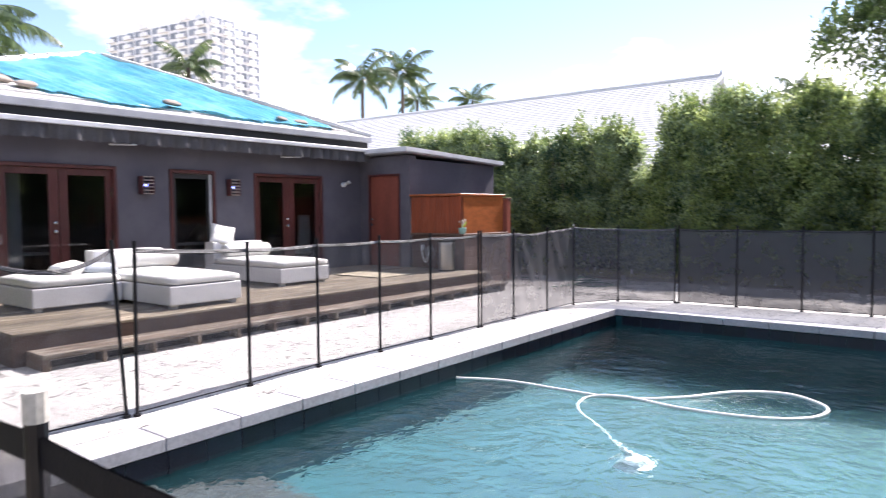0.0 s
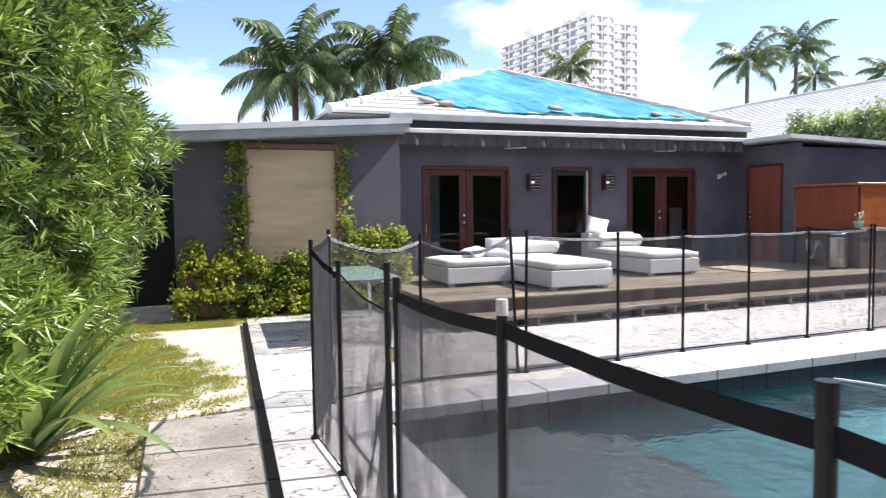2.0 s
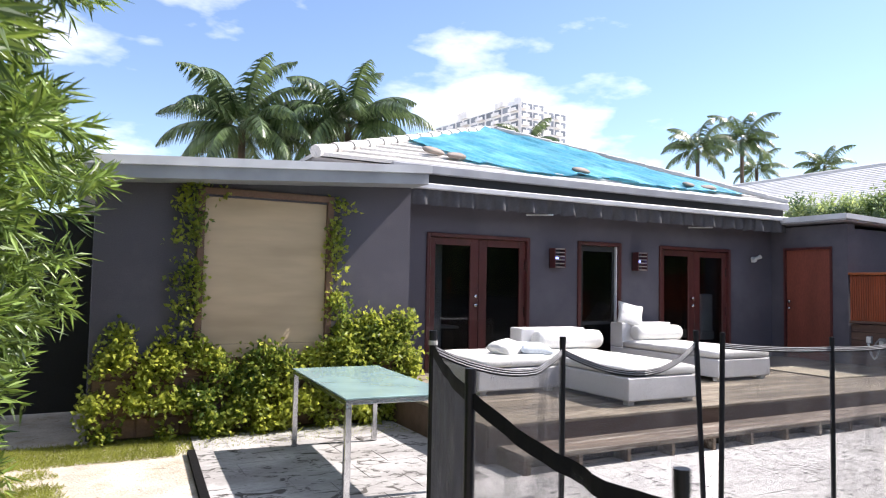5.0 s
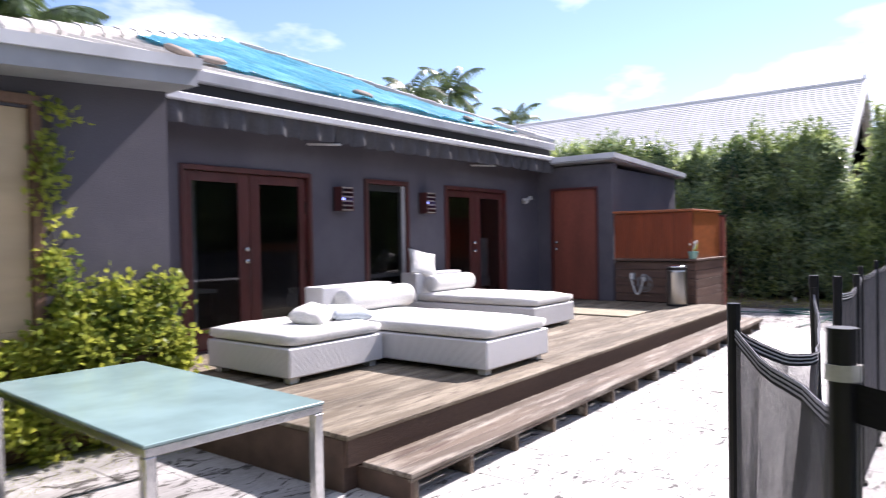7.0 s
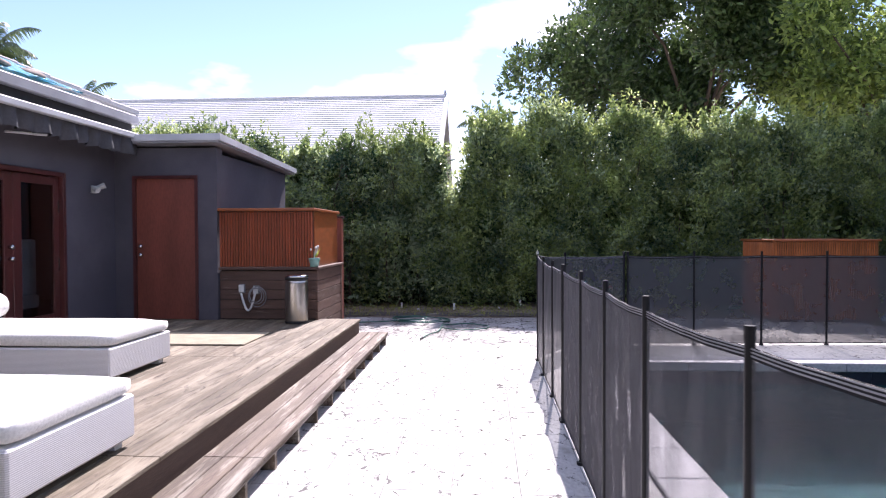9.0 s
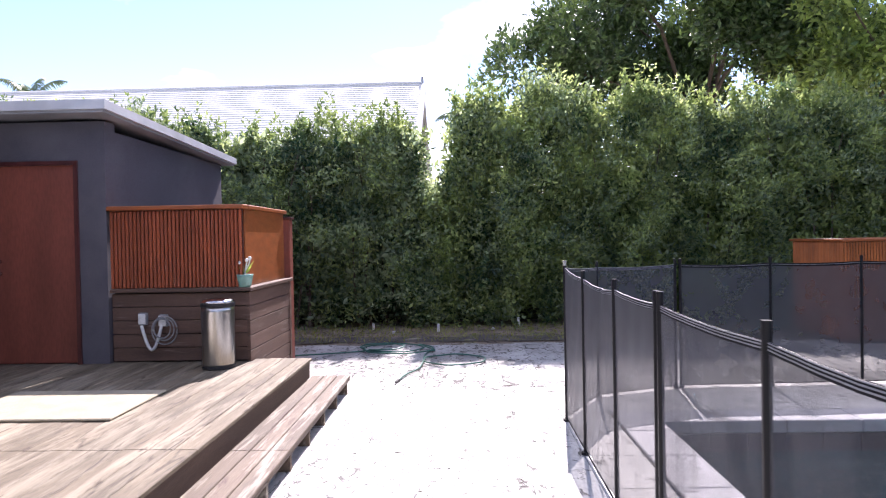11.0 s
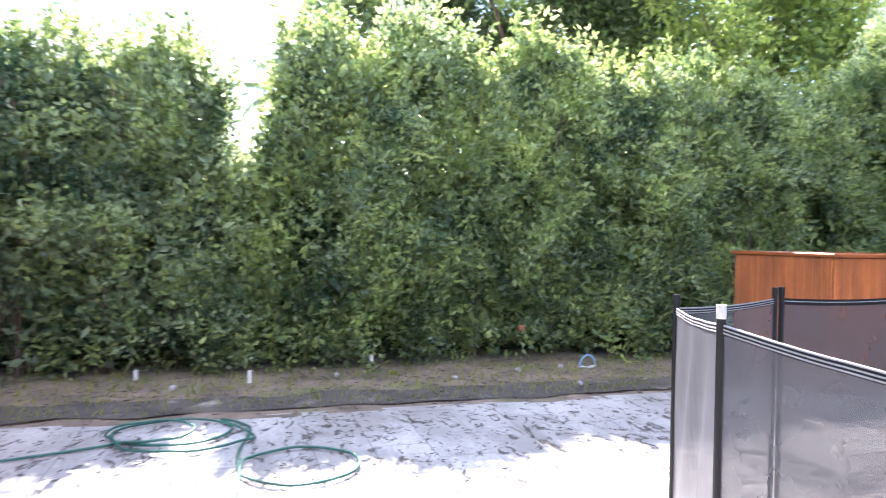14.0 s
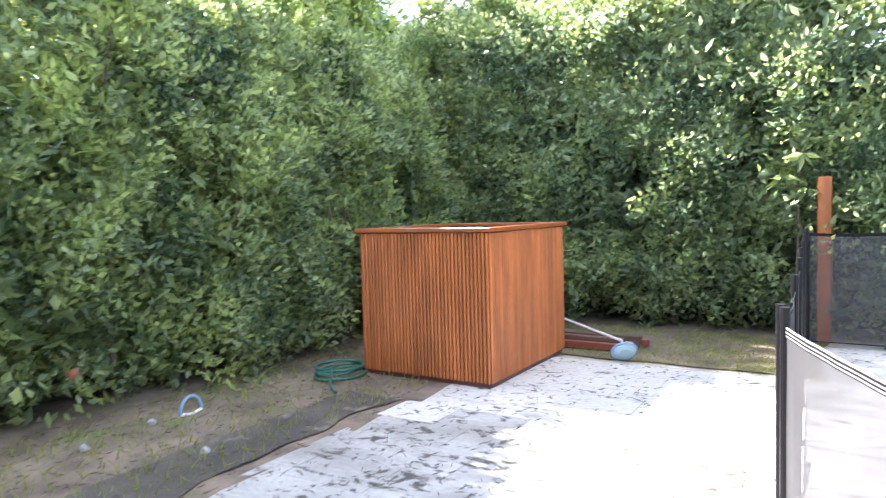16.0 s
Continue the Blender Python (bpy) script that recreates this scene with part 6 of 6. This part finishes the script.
# vacuum hose afloat in the pool
vh = [(x, y, WATER + z) for x, y, z in ((6.74, 1.42, 0.01), (6.95, 0.9, 0.01), (6.97, 0.27, 0.01), (7.03, -0.3, 0.01), (7.38, -0.72, 0.01), (7.88, -1.08, 0.01), (8.08, -1.5, 0.01), (7.8, -1.85, 0.01), (7.4, -1.8, 0.012), (7.13, -1.46, 0.014), (7.0, -0.85, 0.02), (7.0, -0.32, 0.035), (6.85, -0.02, 0.012), (6.58, -0.06, -0.06), (6.3, -0.42, -0.2), (6.05, -0.75, -0.36))]
tagged(part("vacuum_hose", tube(spline(vh, 8), 0.016, 8), M_PLASTIC, None, "", True), "white pool vacuum hose floating in a loop", "pool hose")

skim = thing("pool_cleaner", (6.0, -0.82, WATER - 0.42), "white pool cleaner head under water at the hose end", "pool cleaner")
part("body", lathe([(0.03, -0.05), (0.11, -0.04), (0.135, 0.0), (0.12, 0.04), (0.06, 0.075), (0.02, 0.08)], 18, 0.8), M_PLASTIC, skim, "", True)
part("skirt", lathe([(0.14, -0.055), (0.19, -0.06), (0.19, -0.05), (0.14, -0.035)], 18, 0.8), M_PLASTIC, skim, "", True)
part("inlet", tube([(0.0, 0.0, 0.07), (0.03, 0.04, 0.11), (0.1, 0.12, 0.13)], 0.022, 10), M_PLASTIC, skim)

toy = thing("toy_hoop", (16.53, -0.34, 0.0), "small blue and white plastic handle in the soil", "handle")
part("hoop", tube([(0.0, 0.1 * math.cos(a), 0.02 + 0.13 * math.sin(a)) for a in np.linspace(0.0, math.pi, 9)], 0.013, 8), M_BLUE, toy)
part("grip", tube([(0, -0.1, 0.02), (0, 0.0, 0.0), (0, 0.1, 0.02)], 0.014, 8), M_PLASTIC, toy)
for x, y, h in ((17.05, 2.14, 0.15), (16.46, 3.49, 0.13), (16.85, 4.6, 0.1)):
    tagged(part("marker_stake", box(x - 0.012, x + 0.012, y - 0.02, y + 0.02, -0.03, h, 0.004), M_PLASTIC), "short white plastic stake in the soil", "stake", "stakes along the hedge")
for k, (x, y) in enumerate(((16.58, -0.02), (16.5, 0.55), (16.2, 1.4), (16.6, 2.6), (15.7, 0.2), (16.3, 4.2))):
    bm = bmesh.new()
    bmesh.ops.create_icosphere(bm, subdivisions=1, radius=0.035)
    for v in bm.verts:
        v.co *= 1 + 0.4 * noise.noise(v.co * 30 + Vector((k, 0, 0)))
    o = tagged(part("stone", bm, M_COPING), "small pale stone lying in the soil", "stone", "stones along the hedge")
    o.matrix_world = pose(x, y, 0.015)

net = thing("leaf_skimmer", (14.05, -3.55, 0.0), "pool leaf skimmer with pale blue net lying on the ground", "leaf skimmer")
part("pole", tube([(0.0, -0.06, 0.2), (0.95, -0.7, 0.3)], 0.014, 8), M_PLASTIC, net)
part("hoop", tube([tuple(pose(-0.05, 0.02, 0.1, 62, 0, 35) @ Vector((0.128 * math.cos(a), 0.106 * math.sin(a), 0.022))) for a in np.linspace(0, 6.283, 17)], 0.013, 7), M_BLUE, net)
bm = lathe([(0.01, -0.03), (0.07, -0.025), (0.11, 0.0), (0.125, 0.02)], 16, 0.82)
bmesh.ops.transform(bm, matrix=pose(-0.05, 0.02, 0.1, 62, 0, 35), verts=bm.verts)
part("net", bm, mat("pale_blue_net", (0.32, 0.46, 0.52), 0.7, fine=200), net)
for k in range(5):
    tagged(part("timber_offcut", box(14.0 + 0.06 * k, 15.3 - 0.08 * k, -4.45 + 0.09 * k, -4.38 + 0.09 * k, 0.0, 0.07 + 0.05 * (k % 2), 0.004), M_DARKWOOD if k % 2 else M_REDDOOR), "reddish timber offcut lying by the hedge", "timber", "timber offcuts by the hedge")

bm = bmesh.new()
bmesh.ops.create_uvsphere(bm, u_segments=12, v_segments=8, radius=0.05)
for v in bm.verts:
    v.co *= 1 + 0.35 * noise.noise(v.co * 14)
toy2 = tagged(part("orange_float", bm, mat("faded_orange_plastic", (0.3, 0.1, 0.05), 0.6, fine=60), None, "", True), "faded orange plastic float caught in the hedge twigs", "float")
toy2.matrix_world = pose(17.06, 0.28, 0.4)

# things dimly seen in the room
armchair = thing("armchair", (10.48, 8.3, DZ), "white high-backed armchair standing inside the glass door", "armchair")
part("seat", box(0, 0.34, 0, 0.5, 0.3, 0.46, 0.03), M_CURTAIN, armchair)
part("backrest", box(0.02, 0.32, 0.02, 0.1, 0.46, 1.13, 0.03), M_CURTAIN, armchair)
for a in (0.02, 0.28):
    for b in (0.02, 0.44):
        part("leg", box(a, a + 0.04, b, b + 0.04, 0, 0.3), M_BLACK, armchair)
# Added table; its top edge stands in for a pale line across the pane.
shelf = thing("side_table", (5.35, 9.0, DZ), "added white low table, its edge the pale line in the pane", "side table")
part("top", box(-0.5, 0.5, 0, 0.5, 0.52, 0.56, 0.004), M_CURTAIN, shelf)
for a in (-0.48, 0.44):
    for b in (0.02, 0.44):
        part("leg", box(a, a + 0.04, b, b + 0.04, 0, 0.52), M_BLACK, shelf)
cur = bmesh.new()
prev = None
for k in range(60):
    x = 5.0 + 0.3 * k / 59
    y = 8.55 + 0.025 * math.sin(k * 0.9)
    c = [cur.verts.new((x, y, DZ)), cur.verts.new((x, y, ROOMZ))]
    if prev:
        cur.faces.new((prev[0], c[0], c[1], prev[1]))
    prev = c
tagged(part("curtain", cur, M_CURTAIN, None, "", True), "pale pleated curtain hanging inside the room", "curtain")

# ---- paving, last ----
structure("edging", box(1.472, 1.537, 0.2, 6.14, -0.03, 0.014, 0, Matrix(((1, 0.06, 0, -0.366), (0, 1, 0, 0), (0, 0, 1, 0), (0, 0, 0, 1)))), M_EDGE, "black edging strip along the paving", "edging")
pave = structure("pavement", (lambda b: (add_box(b, 1.5, 1.8, -5.6, 6.1, -0.028, -0.012), add_box(b, 1.8, 3.75, 1.57, 6.75, -0.028, -0.012), add_box(b, 3.75, 12.2, 1.57, 4.7, -0.028, -0.012), add_box(b, 12.2, 15.18, -3.55, 5.85, -0.028, -0.012), add_box(b, 11.05, 12.2, -5.6, 1.57, -0.028, -0.012), add_box(b, 1.8, 11.05, -5.6, -4.35, -0.028, -0.012)) and b)(bmesh.new()), M_JOINT, "pale travertine paving round the pool", "paving")
CW = 0.33
cop = structure("coping", box(px0 - CW, px1 + CW, py1 + 0.3, py1 + CW, -0.06, -0.012), M_JOINT, "grey-white stone coping round the pool", "coping")
cl_x = mesh_of("stone", box(-0.298, 0.298, -CW / 2 - 0.02, CW / 2, -0.095, 0.006, 0.008), M_COPING)
for x in np.arange(px0 - CW + 0.3, px1 + CW, 0.6):
    for y, r in ((py1 + CW / 2 - 0.02, 0), (py0 - CW / 2 + 0.02, 180)):
        o = new("stone", cl_x)
        o.parent, o.matrix_basis = cop, pose(min(x, px1 + CW - 0.3), y, 0, 0, 0, r)
for y in np.arange(py0 + 0.3, py1 - 0.1, 0.6):
    for x, r in ((px0 - CW / 2 + 0.02, 90), (px1 + CW / 2 - 0.02, -90)):
        o = new("stone", cl_x)
        o.parent, o.matrix_basis = cop, pose(x, min(y, py1 - 0.3), 0, 0, 0, r)
PW, PD = 0.61, 0.41
worn_v, worn_f = [], []
pm = [mesh_of("paver", box(-PW / 2 + 0.0016, PW / 2 - 0.0016, -PD / 2 + 0.0016, PD / 2 - 0.0016, -0.03, t, 0.002), M_PAVER) for t in (0.0, 0.0012, -0.001)]
pmw = [mesh_of("paver", box(-PW / 2 + 0.0016, PW / 2 - 0.0016, -PD / 2 + 0.0016, PD / 2 - 0.0016, -0.03, t, 0.002), M_PAVERW) for t in (0.0, 0.0012, -0.001)]
rest_v, rest_f = [], []
count = 0


def edge_x(y):
    """The slanting edge of the paving along the lawn."""
    return 1.54 - 0.06 * (6.1 - y)


def spans(y):
    """Stretches of x that are paved in the row at y."""
    left = edge_x(y)
    a, b = px0 - CW, px1 + CW
    in_pool = py0 - CW - PD / 2 < y < py1 + CW + PD / 2 - 0.01
    right = 15.2 if -3.5 < y < 5.75 else 12.3
    if y > 4.62:
        return [(left, 3.74), (12.22, 15.2)]
    return [(left, a), (b, right)] if in_pool else [(left, right)]


for j in range(29):
    y = py1 + CW + PD / 2 - 17 * PD + j * PD + 0.002
    if y < -5.4 or y > 6.7:
        continue
    for xa, xb in spans(y):
        x = xa - (PW / 2 if j % 2 else 0)
        i = 0
        while x < xb - 0.05:
            l, r = max(x, xa), min(x + PW, xb)
            i += 1
            x += PW
            if r - l < 0.06:
                continue
            slant = l == edge_x(y)
            # These pavers are stained, and their tone also paints some shade.
            stained = (i * 37 + j * 91) % 10 < (l - 11.6) * 5.5 * min(1.0, max(0.0, (y + 1.6) / 1.4)) or (r < 3.8 and y > 3.9)
            if not slant and r - l > PW - 0.01 and y > -0.9 and count < 330:
                o = new("paver", (pmw if stained else pm)[(i * 7 + j * 3) % 3])
                o.parent, o.matrix_basis = pave, pose((l + r) / 2, y, 0)
                count += 1
                continue
            to_v, to_f = (worn_v, worn_f) if stained else (rest_v, rest_f)
            b0 = len(to_v)
            hy, z = PD / 2 - 0.0016, 0.0008 * ((i * 5 + j) % 3 - 1)
            l, r = l + 0.0016, r - 0.0016
            la, lb = (edge_x(y - hy), edge_x(y + hy)) if slant else (l, l)
            to_v += [(la, y - hy, -0.03), (r, y - hy, -0.03), (r, y + hy, -0.03), (lb, y + hy, -0.03), (la, y - hy, z), (r, y - hy, z), (r, y + hy, z), (lb, y + hy, z)]
            to_f += [(b0 + 4, b0 + 5, b0 + 6, b0 + 7), (b0, b0 + 1, b0 + 5, b0 + 4), (b0 + 1, b0 + 2, b0 + 6, b0 + 5), (b0 + 2, b0 + 3, b0 + 7, b0 + 6), (b0 + 3, b0, b0 + 4, b0 + 7)]
np_mesh("pavers", rest_v, rest_f, M_PAVER, pave, "stuff")
np_mesh("pavers", worn_v, worn_f, M_PAVERW, pave, "stuff")
path = structure("garden_path", box(0.44, 1.36, -6.0, 1.98, -0.03, -0.024), M_JOINT, "old concrete slab path beside the fence", "path")
for k in range(9):
    part("slab", box(0.45, 1.35, 1.1 - 0.88 * k, 1.97 - 0.88 * k, -0.028, -0.006 + 0.003 * (k % 2), 0.008), M_SLAB, path)
